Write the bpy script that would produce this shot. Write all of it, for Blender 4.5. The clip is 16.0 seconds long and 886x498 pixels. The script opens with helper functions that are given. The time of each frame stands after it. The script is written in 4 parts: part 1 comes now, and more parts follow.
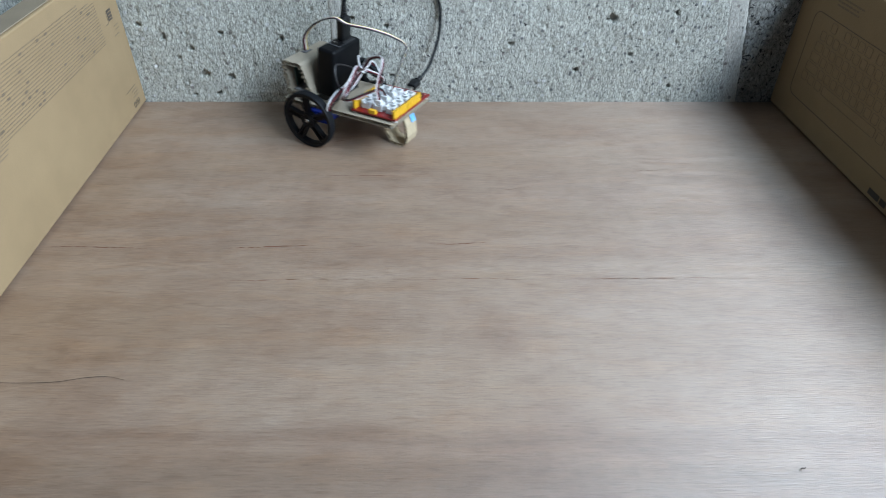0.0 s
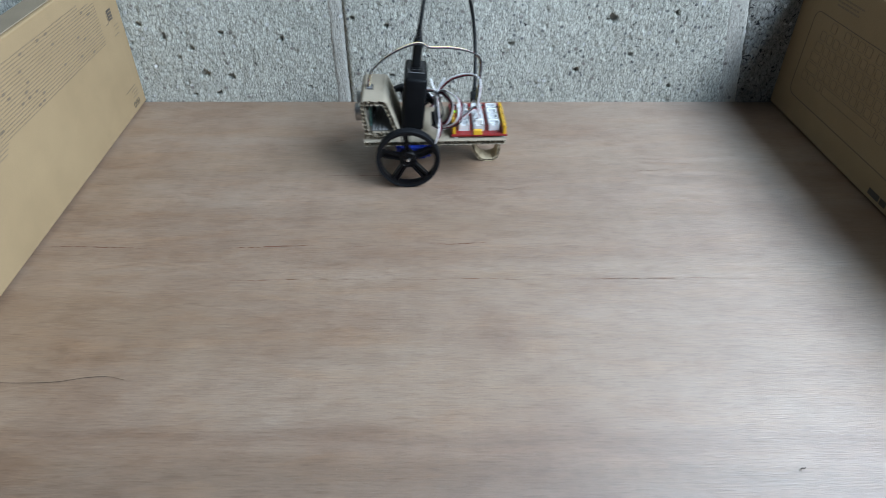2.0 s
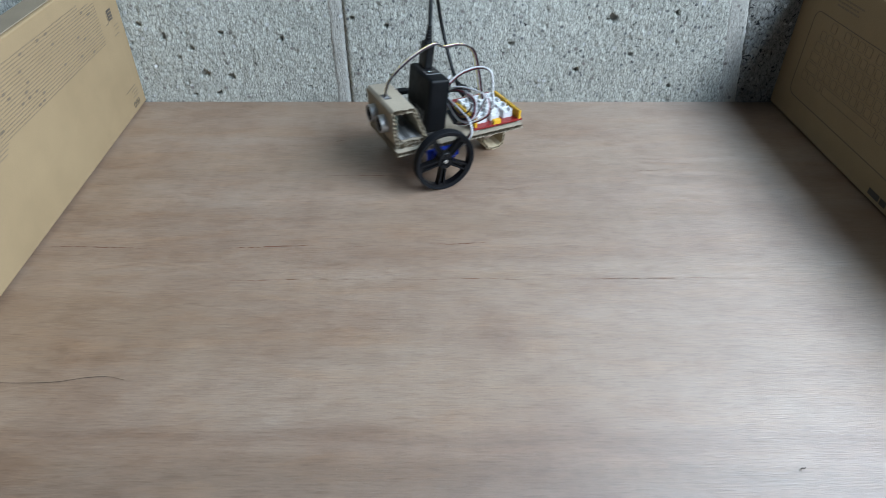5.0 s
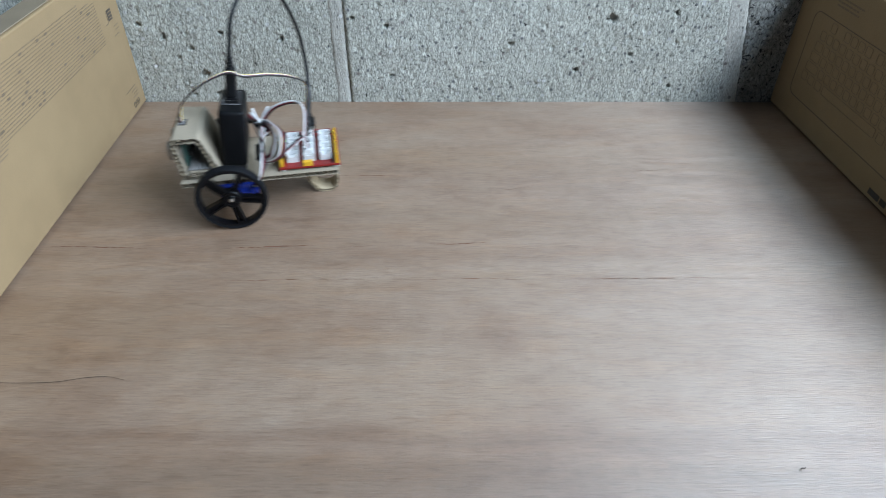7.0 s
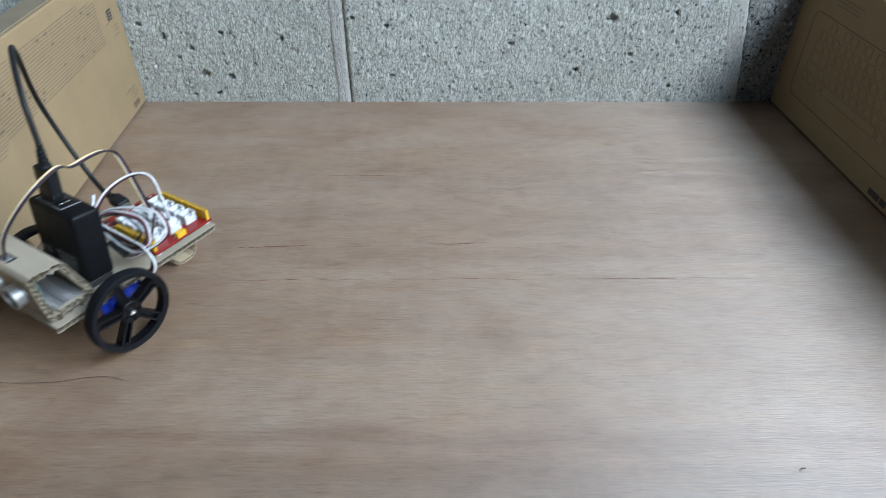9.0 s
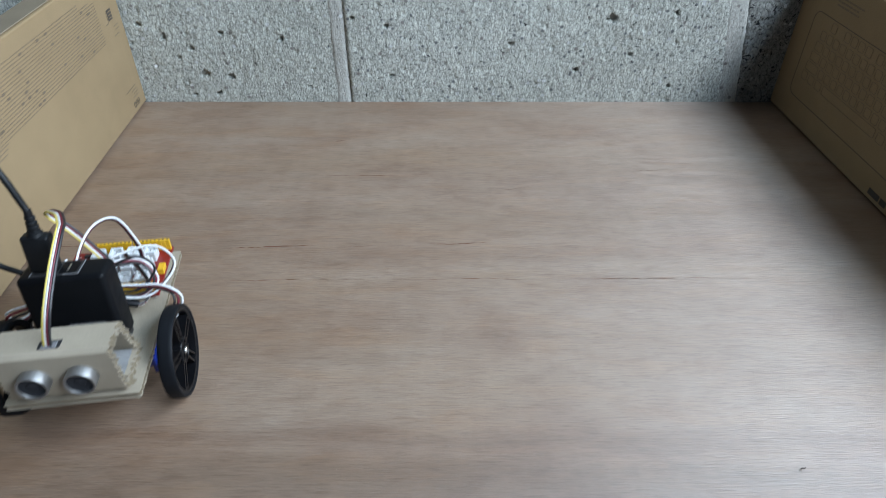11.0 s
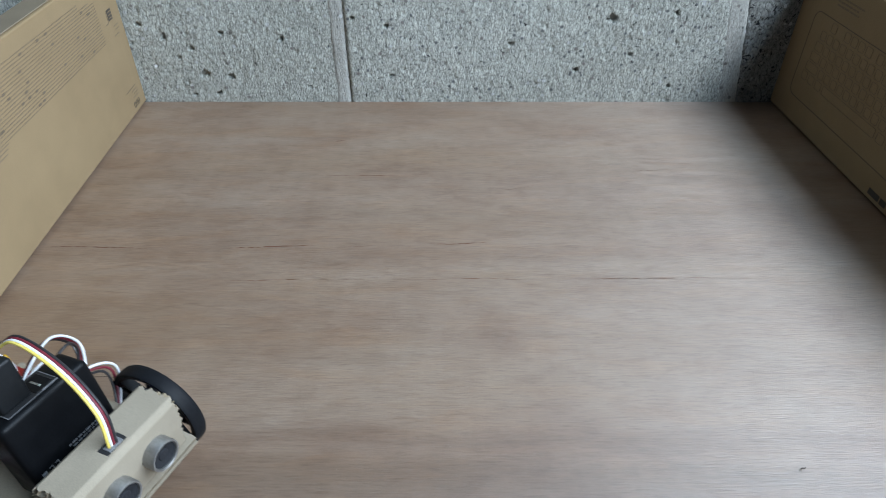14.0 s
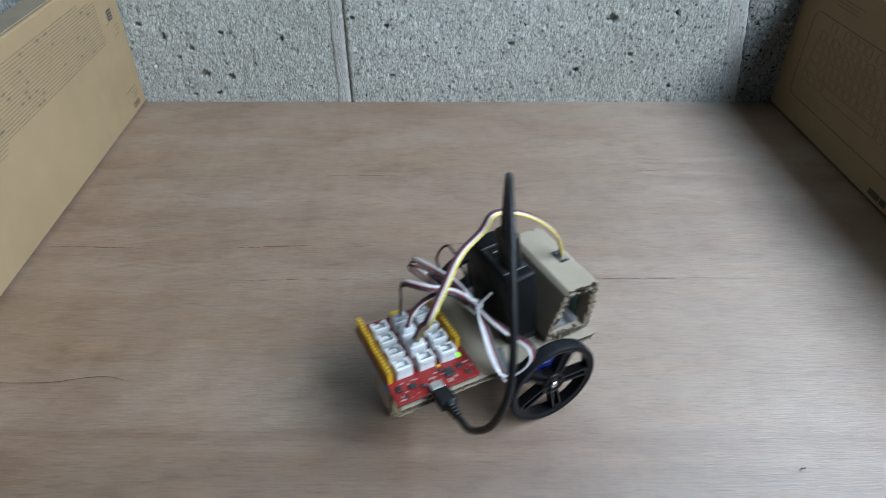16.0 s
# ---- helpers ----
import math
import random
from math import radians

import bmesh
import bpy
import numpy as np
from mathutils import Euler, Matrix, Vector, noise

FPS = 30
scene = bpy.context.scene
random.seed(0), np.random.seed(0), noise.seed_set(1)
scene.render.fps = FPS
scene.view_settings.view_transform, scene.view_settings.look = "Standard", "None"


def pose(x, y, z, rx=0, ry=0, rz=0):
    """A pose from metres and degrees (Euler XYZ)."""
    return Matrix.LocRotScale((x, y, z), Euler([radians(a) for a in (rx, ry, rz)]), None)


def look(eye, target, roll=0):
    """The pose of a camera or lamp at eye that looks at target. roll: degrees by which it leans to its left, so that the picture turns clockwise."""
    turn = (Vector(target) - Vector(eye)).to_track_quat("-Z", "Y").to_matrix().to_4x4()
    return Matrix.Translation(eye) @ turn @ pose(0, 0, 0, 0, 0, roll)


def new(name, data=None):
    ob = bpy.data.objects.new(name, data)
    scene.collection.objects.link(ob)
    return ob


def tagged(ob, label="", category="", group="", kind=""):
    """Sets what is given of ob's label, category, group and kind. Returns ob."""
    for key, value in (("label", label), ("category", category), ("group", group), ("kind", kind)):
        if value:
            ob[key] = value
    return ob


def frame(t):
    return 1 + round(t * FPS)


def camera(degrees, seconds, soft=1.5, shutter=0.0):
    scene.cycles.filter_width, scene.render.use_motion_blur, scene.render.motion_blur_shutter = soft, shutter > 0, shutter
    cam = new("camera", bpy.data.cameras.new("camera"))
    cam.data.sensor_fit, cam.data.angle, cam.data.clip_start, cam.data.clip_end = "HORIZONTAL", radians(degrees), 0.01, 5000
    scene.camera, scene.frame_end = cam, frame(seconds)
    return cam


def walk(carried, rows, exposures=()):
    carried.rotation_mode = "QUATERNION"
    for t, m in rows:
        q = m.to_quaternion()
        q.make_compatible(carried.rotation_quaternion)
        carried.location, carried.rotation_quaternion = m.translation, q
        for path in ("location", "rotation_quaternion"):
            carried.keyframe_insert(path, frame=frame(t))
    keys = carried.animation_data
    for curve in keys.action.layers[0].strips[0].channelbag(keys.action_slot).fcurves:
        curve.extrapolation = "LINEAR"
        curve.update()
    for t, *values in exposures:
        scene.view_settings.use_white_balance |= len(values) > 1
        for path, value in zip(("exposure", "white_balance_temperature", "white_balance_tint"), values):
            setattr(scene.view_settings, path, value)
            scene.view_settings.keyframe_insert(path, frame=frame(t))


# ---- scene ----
# Camera: held still above the near edge of the board, tilted down towards the wall.
cam = camera(68.83, 16.0, soft=0.8, shutter=0.5)
EYE = pose(0.0, 0.0, 0.3365, 90 - 38.08, 0, 0)
walk(cam, [(0.0, EYE), (16.0, EYE)], exposures=[(0.0, 0.0), (8.0, 0.0), (9.0, -0.05), (12.5, -0.18), (16.0, -0.24)])

# ---- light: an overcast sky through a wide window in the wall to the right ----
world = bpy.data.worlds.new("World")
scene.world = world
world.use_nodes = True
wn = world.node_tree.nodes
sky = wn.new("ShaderNodeTexSky")
sky.sky_type, sky.sun_disc = "NISHITA", False
sky.sun_elevation, sky.sun_rotation = radians(48), radians(95)
world.node_tree.links.new(sky.outputs[0], wn["Background"].inputs[0])
wn["Background"].inputs[1].default_value = 0.08


def window_light(name, at, towards, size_x, size_y, watts, colour):
    lamp = bpy.data.lights.new(name, "AREA")
    lamp.shape, lamp.size, lamp.size_y, lamp.energy, lamp.color = "RECTANGLE", size_x, size_y, watts, colour
    ob = new(name, lamp)
    ob.matrix_basis = look(at, towards)
    return ob


# two lamps stand in for the unseen window; the upper, bluer one tints the floor sheen
window_light("window_light_low", (0.797, -0.04, 0.765), (0.0, -0.04, 0.765), 1.42, 0.37, 40, (0.74, 0.865, 1.0))
window_light("window_light_high", (0.797, -0.04, 1.25), (0.0, -0.04, 1.25), 1.42, 0.60, 50, (0.54, 0.75, 1.0))


# ---- materials ----
def nodes_of(name, rough=0.6, metal=0.0, spec=0.5):
    m = bpy.data.materials.new(name)
    m.use_nodes = True
    b = m.node_tree.nodes["Principled BSDF"]
    b.inputs["Roughness"].default_value = rough
    b.inputs["Metallic"].default_value = metal
    b.inputs["Specular IOR Level"].default_value = spec
    return m, m.node_tree.nodes, m.node_tree.links, b


def ramp(n, stops):
    r = n.new("ShaderNodeValToRGB")
    e = r.color_ramp.elements
    while len(e) < len(stops):
        e.new(0.5)
    for k, (pos, col) in zip(e, stops):
        k.position = pos
        k.color = (*col, 1) if len(col) == 3 else col
    return r


def coords(n, l, scale, space="Object", offset=(0, 0, 0)):
    tc, mp = n.new("ShaderNodeTexCoord"), n.new("ShaderNodeMapping")
    mp.inputs["Scale"].default_value = scale
    mp.inputs["Location"].default_value = offset
    l.new(tc.outputs[space], mp.inputs["Vector"])
    return mp.outputs["Vector"]


def noise_tex(n, l, vec, scale, detail=6, rough=0.6, dist=0.0):
    t = n.new("ShaderNodeTexNoise")
    t.inputs["Scale"].default_value, t.inputs["Detail"].default_value = scale, detail
    t.inputs["Roughness"].default_value, t.inputs["Distortion"].default_value = rough, dist
    l.new(vec, t.inputs["Vector"])
    return t.outputs["Fac"]


def mix(n, l, fac, a, b, kind="MIX"):
    m = n.new("ShaderNodeMix")
    m.data_type, m.blend_type = "RGBA", kind
    for sock, v in ((m.inputs[0], fac), (m.inputs[6], a), (m.inputs[7], b)):
        if isinstance(v, (int, float)):
            sock.default_value = v
        elif isinstance(v, tuple):
            sock.default_value = (*v, 1)
        else:
            l.new(v, sock)
    return m.outputs[2]


def bump(n, l, b, height, strength, dist):
    k = n.new("ShaderNodeBump")
    k.inputs["Strength"].default_value, k.inputs["Distance"].default_value = strength, dist
    l.new(height, k.inputs["Height"])
    l.new(k.outputs["Normal"], b.inputs["Normal"])


def speckled(name, a, b_col, scale=400, rough=0.5, metal=0.0, spec=0.5, bump_mm=0.05, stretch=(1, 1, 1)):
    """A plain surface with fine grain, and blotches ten times as large."""
    m, n, l, b = nodes_of(name, rough, metal, spec)
    v = coords(n, l, stretch)
    fine, wide = noise_tex(n, l, v, scale), noise_tex(n, l, v, scale / 10, 3)
    r1 = ramp(n, [(0.3, a), (0.7, b_col)])
    l.new(fine, r1.inputs[0])
    r2 = ramp(n, [(0.3, (0.86, 0.86, 0.86)), (0.7, (1.0, 1.0, 1.0))])
    l.new(wide, r2.inputs[0])
    l.new(mix(n, l, 1.0, r1.outputs[0], r2.outputs[0], "MULTIPLY"), b.inputs["Base Color"])
    rr = ramp(n, [(0.3, (max(rough - 0.08, 0.02),) * 3), (0.7, (min(rough + 0.08, 1.0),) * 3)])
    l.new(wide, rr.inputs[0])
    l.new(rr.outputs[0], b.inputs["Roughness"])
    bump(n, l, b, fine, 0.4, bump_mm / 1000)
    return m


def plywood_material():
    m, n, l, b = nodes_of("plywood veneer", 0.5, 0, 1.0)
    broad = noise_tex(n, l, coords(n, l, (1.1, 8, 1), offset=(0.3, 0.4, 0)), 1.8, 4, 0.55, 0.9)
    blotch = noise_tex(n, l, coords(n, l, (5, 9, 1), offset=(2.1, 1.7, 0)), 1.8, 5, 0.62)
    streak = noise_tex(n, l, coords(n, l, (4, 210, 1)), 1.5, 5, 0.65, 0.3)
    pores = noise_tex(n, l, coords(n, l, (60, 800, 1)), 1.0, 5, 0.74, 0.45)
    fleck = noise_tex(n, l, coords(n, l, (55, 720, 1), offset=(7.7, 3.1, 0)), 1.0, 2, 0.5)
    rolled = noise_tex(n, l, coords(n, l, (75, 7, 1), offset=(1.3, 6.1, 0)), 1.0, 3, 0.6)
    r = ramp(n, [(0.30, (0.196, 0.128, 0.082)), (0.46, (0.213, 0.145, 0.098)), (0.60, (0.225, 0.158, 0.111)), (0.75, (0.240, 0.174, 0.127))])
    l.new(broad, r.inputs[0])
    rb = ramp(n, [(0.30, (0.82, 0.74, 0.69)), (0.47, (0.98, 0.96, 0.95)), (0.66, (1.06, 1.08, 1.09))])
    l.new(blotch, rb.inputs[0])
    rs = ramp(n, [(0.30, (0.95, 0.94, 0.93)), (0.5, (1.0, 1.0, 1.0)), (0.72, (1.03, 1.03, 1.03))])
    l.new(streak, rs.inputs[0])
    rp = ramp(n, [(0.33, (0.77, 0.73, 0.70)), (0.48, (1.0, 1.0, 1.0)), (0.64, (1.11, 1.11, 1.12))])
    l.new(pores, rp.inputs[0])
    rk = ramp(n, [(0.255, (0.60, 0.52, 0.46)), (0.315, (1.0, 1.0, 1.0))])
    l.new(fleck, rk.inputs[0])
    mottle = noise_tex(n, l, coords(n, l, (22, 60, 1), offset=(5.1, 0.7, 0)), 1.6, 5, 0.68, 0.6)
    ro = ramp(n, [(0.32, (0.86, 0.82, 0.79)), (0.50, (1.0, 1.0, 1.0)), (0.68, (1.06, 1.07, 1.07))])
    l.new(mottle, ro.inputs[0])
    rr2 = ramp(n, [(0.35, (0.965, 0.96, 0.955)), (0.65, (1.025, 1.025, 1.03))])
    l.new(rolled, rr2.inputs[0])
    # growth bands across the sheet, wandering along the grain; near ones deepened to dim the foreground
    place, wander = n.new("ShaderNodeSeparateXYZ"), n.new("ShaderNodeMath")
    l.new(coords(n, l, (1, 1, 1)), place.inputs[0])
    wander.operation = "MULTIPLY_ADD"
    wander.inputs[1].default_value = 0.07
    l.new(noise_tex(n, l, coords(n, l, (2.4, 9, 1), offset=(4.4, 0.2, 0)), 1.6, 4, 0.6), wander.inputs[0])
    l.new(place.outputs["Y"], wander.inputs[2])
    shift = n.new("ShaderNodeMath")
    shift.operation = "SUBTRACT"
    shift.inputs[1].default_value = 0.035
    l.new(wander.outputs[0], shift.inputs[0])
    bands = ramp(n, [(0.17, (0.74, 0.71, 0.70)), (0.213, (0.72, 0.69, 0.67)), (0.226, (0.88, 0.85, 0.84)), (0.238, (0.74, 0.68, 0.65)), (0.252, (0.96, 0.95, 0.95)), (0.30, (1.0, 1.0, 1.0)),
                     (0.36, (0.97, 0.95, 0.94)), (0.405, (1.03, 1.03, 1.03)), (0.432, (0.89, 0.84, 0.81)), (0.447, (1.0, 0.97, 0.95)), (0.475, (0.93, 0.90, 0.88)), (0.505, (1.05, 1.04, 1.04)),
                     (0.545, (0.98, 0.95, 0.93)), (0.57, (1.10, 1.10, 1.10)), (0.66, (1.14, 1.13, 1.13)), (0.70, (1.06, 1.04, 1.03))])
    l.new(shift.outputs[0], bands.inputs[0])
    c = mix(n, l, 1.0, r.outputs[0], rb.outputs[0], "MULTIPLY")
    # warm heartwood and greyer sapwood patches drawn out along the grain
    tone = noise_tex(n, l, coords(n, l, (7, 34, 1), offset=(9.2, 2.8, 0)), 1.7, 5, 0.66, 0.5)
    rt = ramp(n, [(0.32, (1.03, 0.97, 0.90)), (0.50, (1.0, 1.0, 1.0)), (0.68, (0.98, 1.0, 1.02))])
    l.new(tone, rt.inputs[0])
    for layer in (ro, rs, rp, rr2, bands, rt):
        c = mix(n, l, 1.0, c, layer.outputs[0], "MULTIPLY")
    c = mix(n, l, 0.55, c, rk.outputs[0], "MULTIPLY")
    l.new(c, b.inputs["Base Color"])
    # the fibres run along x, so the sheen spreads across them
    rr = ramp(n, [(0.3, (0.40,) * 3), (0.7, (0.54,) * 3)])
    l.new(streak, rr.inputs[0])
    l.new(rr.outputs[0], b.inputs["Roughness"])
    across = n.new("ShaderNodeCombineXYZ")
    across.inputs[1].default_value = 1.0
    l.new(across.outputs[0], b.inputs["Tangent"])
    b.inputs["Anisotropic"].default_value = 0.8
    # worn clear sealer over the veneer
    b.inputs["Coat Weight"].default_value = 0.45
    b.inputs["Coat Roughness"].default_value = 0.5
    b.inputs["Coat IOR"].default_value = 1.6
    bump(n, l, b, pores, 0.75, 0.0005)
    return m


def block_material(name, light, dark, pit=0.27, relief=0.85):
    """Dense aggregate concrete: grey paste, pale and dark stones, shade of crevices and pits painted in; relief sets
    the crevice strength.
    """
    m, n, l, b = nodes_of(name, 0.95, 0, 0.15)
    v = coords(n, l, (1, 1, 1))
    fine = noise_tex(n, l, coords(n, l, (1.35, 1, 0.75)), 350, 4, 0.68, 0.35)
    mid = noise_tex(n, l, v, 60, 4, 0.6)
    wide = noise_tex(n, l, v, 7, 3, 0.5)
    rf = ramp(n, [(0.31, dark), (0.42, tuple(0.7 * a + 0.3 * c for a, c in zip(light, dark))), (0.56, light)])
    l.new(fine, rf.inputs[0])
    rm = ramp(n, [(0.3, (0.86, 0.86, 0.86)), (0.65, (1.04, 1.04, 1.04))])
    l.new(mid, rm.inputs[0])
    rw = ramp(n, [(0.35, (0.93, 0.93, 0.92)), (0.65, (1.03, 1.03, 1.03))])
    l.new(wide, rw.inputs[0])
    c = mix(n, l, 1.0, rf.outputs[0], rm.outputs[0], "MULTIPLY")
    c = mix(n, l, 1.0, c, rw.outputs[0], "MULTIPLY")
    lumps, warp = n.new("ShaderNodeTexVoronoi"), n.new("ShaderNodeVectorMath")
    lumps.feature = "DISTANCE_TO_EDGE"
    lumps.inputs["Scale"].default_value = 235
    lumps.inputs["Randomness"].default_value = 1.0
    bend = n.new("ShaderNodeTexNoise")
    bend.inputs["Scale"].default_value, bend.inputs["Detail"].default_value = 160, 3
    l.new(v, bend.inputs["Vector"])
    warp.operation = "MULTIPLY_ADD"
    warp.inputs[1].default_value = (0.008, 0.008, 0.008)
    l.new(bend.outputs["Color"], warp.inputs[0])
    l.new(coords(n, l, (1.25, 1, 0.8)), warp.inputs[2])
    l.new(warp.outputs[0], lumps.inputs["Vector"])
    # shade between the lumps, multiplied into the colour
    crevice_shade = ramp(n, [(0.0, (0.50, 0.50, 0.50)), (0.09, (0.92, 0.92, 0.92)), (0.25, (1.05, 1.05, 1.05))])
    l.new(lumps.outputs["Distance"], crevice_shade.inputs[0])
    c = mix(n, l, relief, c, crevice_shade.outputs[0], "MULTIPLY")
    stones = n.new("ShaderNodeTexVoronoi")
    stones.inputs["Scale"].default_value = 170
    l.new(v, stones.inputs["Vector"])
    sep = n.new("ShaderNodeSeparateColor")
    l.new(stones.outputs["Color"], sep.inputs[0])
    near = ramp(n, [(0.30, (1, 1, 1)), (0.42, (0, 0, 0))])
    l.new(stones.outputs["Distance"], near.inputs[0])
    for lo, hi, chan, col in ((0.93, 0.95, 0, (0.45, 0.45, 0.44)), (0.90, 0.92, 1, (0.13, 0.132, 0.132)), (0.95, 0.96, 2, (0.20, 0.185, 0.17))):
        pick = ramp(n, [(lo, (0, 0, 0)), (hi, (1, 1, 1))])
        l.new(sep.outputs[chan], pick.inputs[0])
        fac = mix(n, l, 1.0, pick.outputs[0], near.outputs[0], "MULTIPLY")
        c = mix(n, l, fac, c, col)
    # open pits as near-black spots, their inner shade painted without depth
    pits = noise_tex(n, l, coords(n, l, (1, 1, 1), offset=(3.3, 1.2, 0.4)), 190, 3, 0.6, 0.8)
    rp = ramp(n, [(pit, (1, 1, 1)), (pit + 0.035, (0, 0, 0))])
    l.new(pits, rp.inputs[0])
    c = mix(n, l, rp.outputs[0], c, (0.022, 0.022, 0.023))
    l.new(c, b.inputs["Base Color"])
    bump(n, l, b, fine, 0.9, 0.0018)
    return m


def cardboard_material(name, base, mottled=1.0, rough=0.85):
    m, n, l, b = nodes_of(name, rough, 0, 0.25)
    v = coords(n, l, (1, 1, 1))
    fibres = noise_tex(n, l, coords(n, l, (1, 3, 3)), 700, 4, 0.7)
    clouds = noise_tex(n, l, v, 35, 4, 0.6)
    wear = noise_tex(n, l, v, 9, 3, 0.5)
    rf = ramp(n, [(0.3, tuple(c * 0.86 for c in base)), (0.7, tuple(c * 1.08 for c in base))])
    l.new(fibres, rf.inputs[0])
    rc = ramp(n, [(0.3, (1 - 0.10 * mottled,) * 3), (0.7, (1.03,) * 3)])
    l.new(clouds, rc.inputs[0])
    rw = ramp(n, [(0.35, (0.94, 0.93, 0.92)), (0.65, (1.02, 1.02, 1.02))])
    l.new(wear, rw.inputs[0])
    c = mix(n, l, 1.0, rf.outputs[0], rc.outputs[0], "MULTIPLY")
    l.new(mix(n, l, 1.0, c, rw.outputs[0], "MULTIPLY"), b.inputs["Base Color"])
    bump(n, l, b, fibres, 0.3, 0.0001)
    return m


PLYWOOD = plywood_material()
CRACK = speckled("dark grain split", (0.135, 0.058, 0.034), (0.215, 0.105, 0.066), 260, 0.8)
BLOCK = block_material("aggregate block", (0.492, 0.492, 0.440), (0.160, 0.163, 0.150), 0.285)
# coarser block; its colour also carries shade in the corner by the right carton
BLOCK_OPEN_SHADED = block_material("open textured block darkened for corner shade", (0.275, 0.275, 0.254), (0.045, 0.046, 0.044), 0.37)
MORTAR = block_material("mortar", (0.44, 0.428, 0.388), (0.27, 0.265, 0.243), 0.20, 0.25)
BOX_BOARD = cardboard_material("brown box board", (0.264, 0.185, 0.101), 0.5)
# darker than the box faces: dimmer light on the carton tops, put into the colour
DIM_FLAP_BOARD = cardboard_material("flap board darkened for dim tops", (0.20, 0.16, 0.11))
CORE = cardboard_material("grey-brown corrugated board", (0.300, 0.256, 0.194))
# darker than the liners, so its colour adds to the shade between flutes
CORE_SHADED = cardboard_material("corrugated core darkened between flutes", (0.23, 0.185, 0.125))
PALE_BOARD = cardboard_material("pale folded board", (0.45, 0.37, 0.25))
PAPER = cardboard_material("grey paper liner", (0.23, 0.228, 0.224))
INK = speckled("dark brown ink", (0.048, 0.036, 0.026), (0.070, 0.053, 0.040), 500, 0.8)
INK_FAINT = speckled("faded brown ink", (0.165, 0.115, 0.068), (0.205, 0.145, 0.088), 600, 0.85)
INK_MID = speckled("worn brown ink", (0.118, 0.084, 0.053), (0.152, 0.110, 0.070), 550, 0.85)
RUBBER = speckled("black rubber", (0.004, 0.0045, 0.006), (0.007, 0.008, 0.010), 500, 0.58, spec=0.15)
WHEEL_BLACK = speckled("black moulded plastic", (0.0025, 0.0025, 0.003), (0.0045, 0.0045, 0.0055), 300, 0.38, spec=0.16)
CASE_BLACK = speckled("satin black case", (0.003, 0.0033, 0.004), (0.005, 0.0055, 0.0065), 900, 0.45, spec=0.11)
PLUG_BLACK = speckled("soft black plug", (0.005, 0.0055, 0.0065), (0.008, 0.009, 0.010), 500, 0.46, spec=0.25)
GREY_PRINT = speckled("grey print", (0.13, 0.13, 0.135), (0.19, 0.19, 0.195), 700, 0.6)
STEEL = speckled("bright steel", (0.62, 0.62, 0.60), (0.75, 0.74, 0.72), 300, 0.28, 1.0)
ALU = speckled("brushed aluminium", (0.33, 0.33, 0.32), (0.43, 0.42, 0.41), 500, 0.5, 1.0)
GAUZE = speckled("dark gauze", (0.008, 0.009, 0.012), (0.03, 0.03, 0.033), 1500, 0.85, spec=0.2)
SERVO_BLUE = speckled("blue translucent plastic", (0.008, 0.022, 0.20), (0.012, 0.035, 0.30), 200, 0.25)
BOARD_RED = speckled("red solder mask", (0.17, 0.007, 0.007), (0.22, 0.011, 0.010), 350, 0.35)
BOARD_GREEN = speckled("green solder mask", (0.035, 0.085, 0.075), (0.05, 0.115, 0.10), 350, 0.35)
HEADER_YELLOW = speckled("yellow header plastic", (0.60, 0.33, 0.012), (0.68, 0.39, 0.02), 300, 0.45)
SOCKET_WHITE = speckled("white nylon socket", (0.56, 0.58, 0.59), (0.66, 0.67, 0.67), 300, 0.5)
CHIP = speckled("black chip", (0.014, 0.014, 0.015), (0.022, 0.022, 0.024), 600, 0.5)
TIN = speckled("tinned pads", (0.55, 0.53, 0.50), (0.70, 0.68, 0.65), 900, 0.4, 0.8)
WIRE_WHITE = speckled("white wire", (0.60, 0.60, 0.61), (0.70, 0.70, 0.70), 300, 0.5)
WIRE_RED = speckled("maroon wire", (0.13, 0.010, 0.020), (0.18, 0.018, 0.030), 300, 0.5)
WIRE_BLACK = speckled("black wire", (0.014, 0.013, 0.014), (0.022, 0.020, 0.022), 300, 0.45)
WIRE_YELLOW = speckled("yellow wire", (0.60, 0.46, 0.09), (0.68, 0.54, 0.13), 300, 0.5)
BLUE_PRINT = speckled("blue printed patch", (0.10, 0.33, 0.60), (0.16, 0.42, 0.70), 300, 0.7)
# kept dark so the unseen walls and ceiling bounce little light
UNSEEN_WALL_GREY = speckled("dull grey of unseen walls", (0.080, 0.080, 0.083), (0.105, 0.105, 0.108), 60, 0.9)
DARK_PAINT = speckled("dark slate wall paint", (0.035, 0.042, 0.055), (0.050, 0.058, 0.072), 60, 0.9)
DARK_SPECK = speckled("dark wood debris", (0.05, 0.035, 0.026), (0.08, 0.058, 0.044), 600, 0.8)


def glow_material(name, colour, strength):
    m, n, l, b = nodes_of(name, 0.4)
    b.inputs["Base Color"].default_value = (*colour, 1)
    b.inputs["Emission Color"].default_value = (*colour, 1)
    b.inputs["Emission Strength"].default_value = strength
    return m


LED_GREEN = glow_material("green lamp", (0.30, 1.0, 0.06), 0.5)


# ---- mesh helpers; robot parts are given in millimetres ----
MM = 0.001


def mesh_of(name, bm, material, smooth=False):
    me = bpy.data.meshes.new(name)
    bmesh.ops.recalc_face_normals(bm, faces=bm.faces[:])
    bm.to_mesh(me)
    bm.free()
    me.materials.append(material)
    if smooth:
        me.polygons.foreach_set("use_smooth", [True] * len(me.polygons))
        me.set_sharp_from_angle(angle=radians(38))
    return me


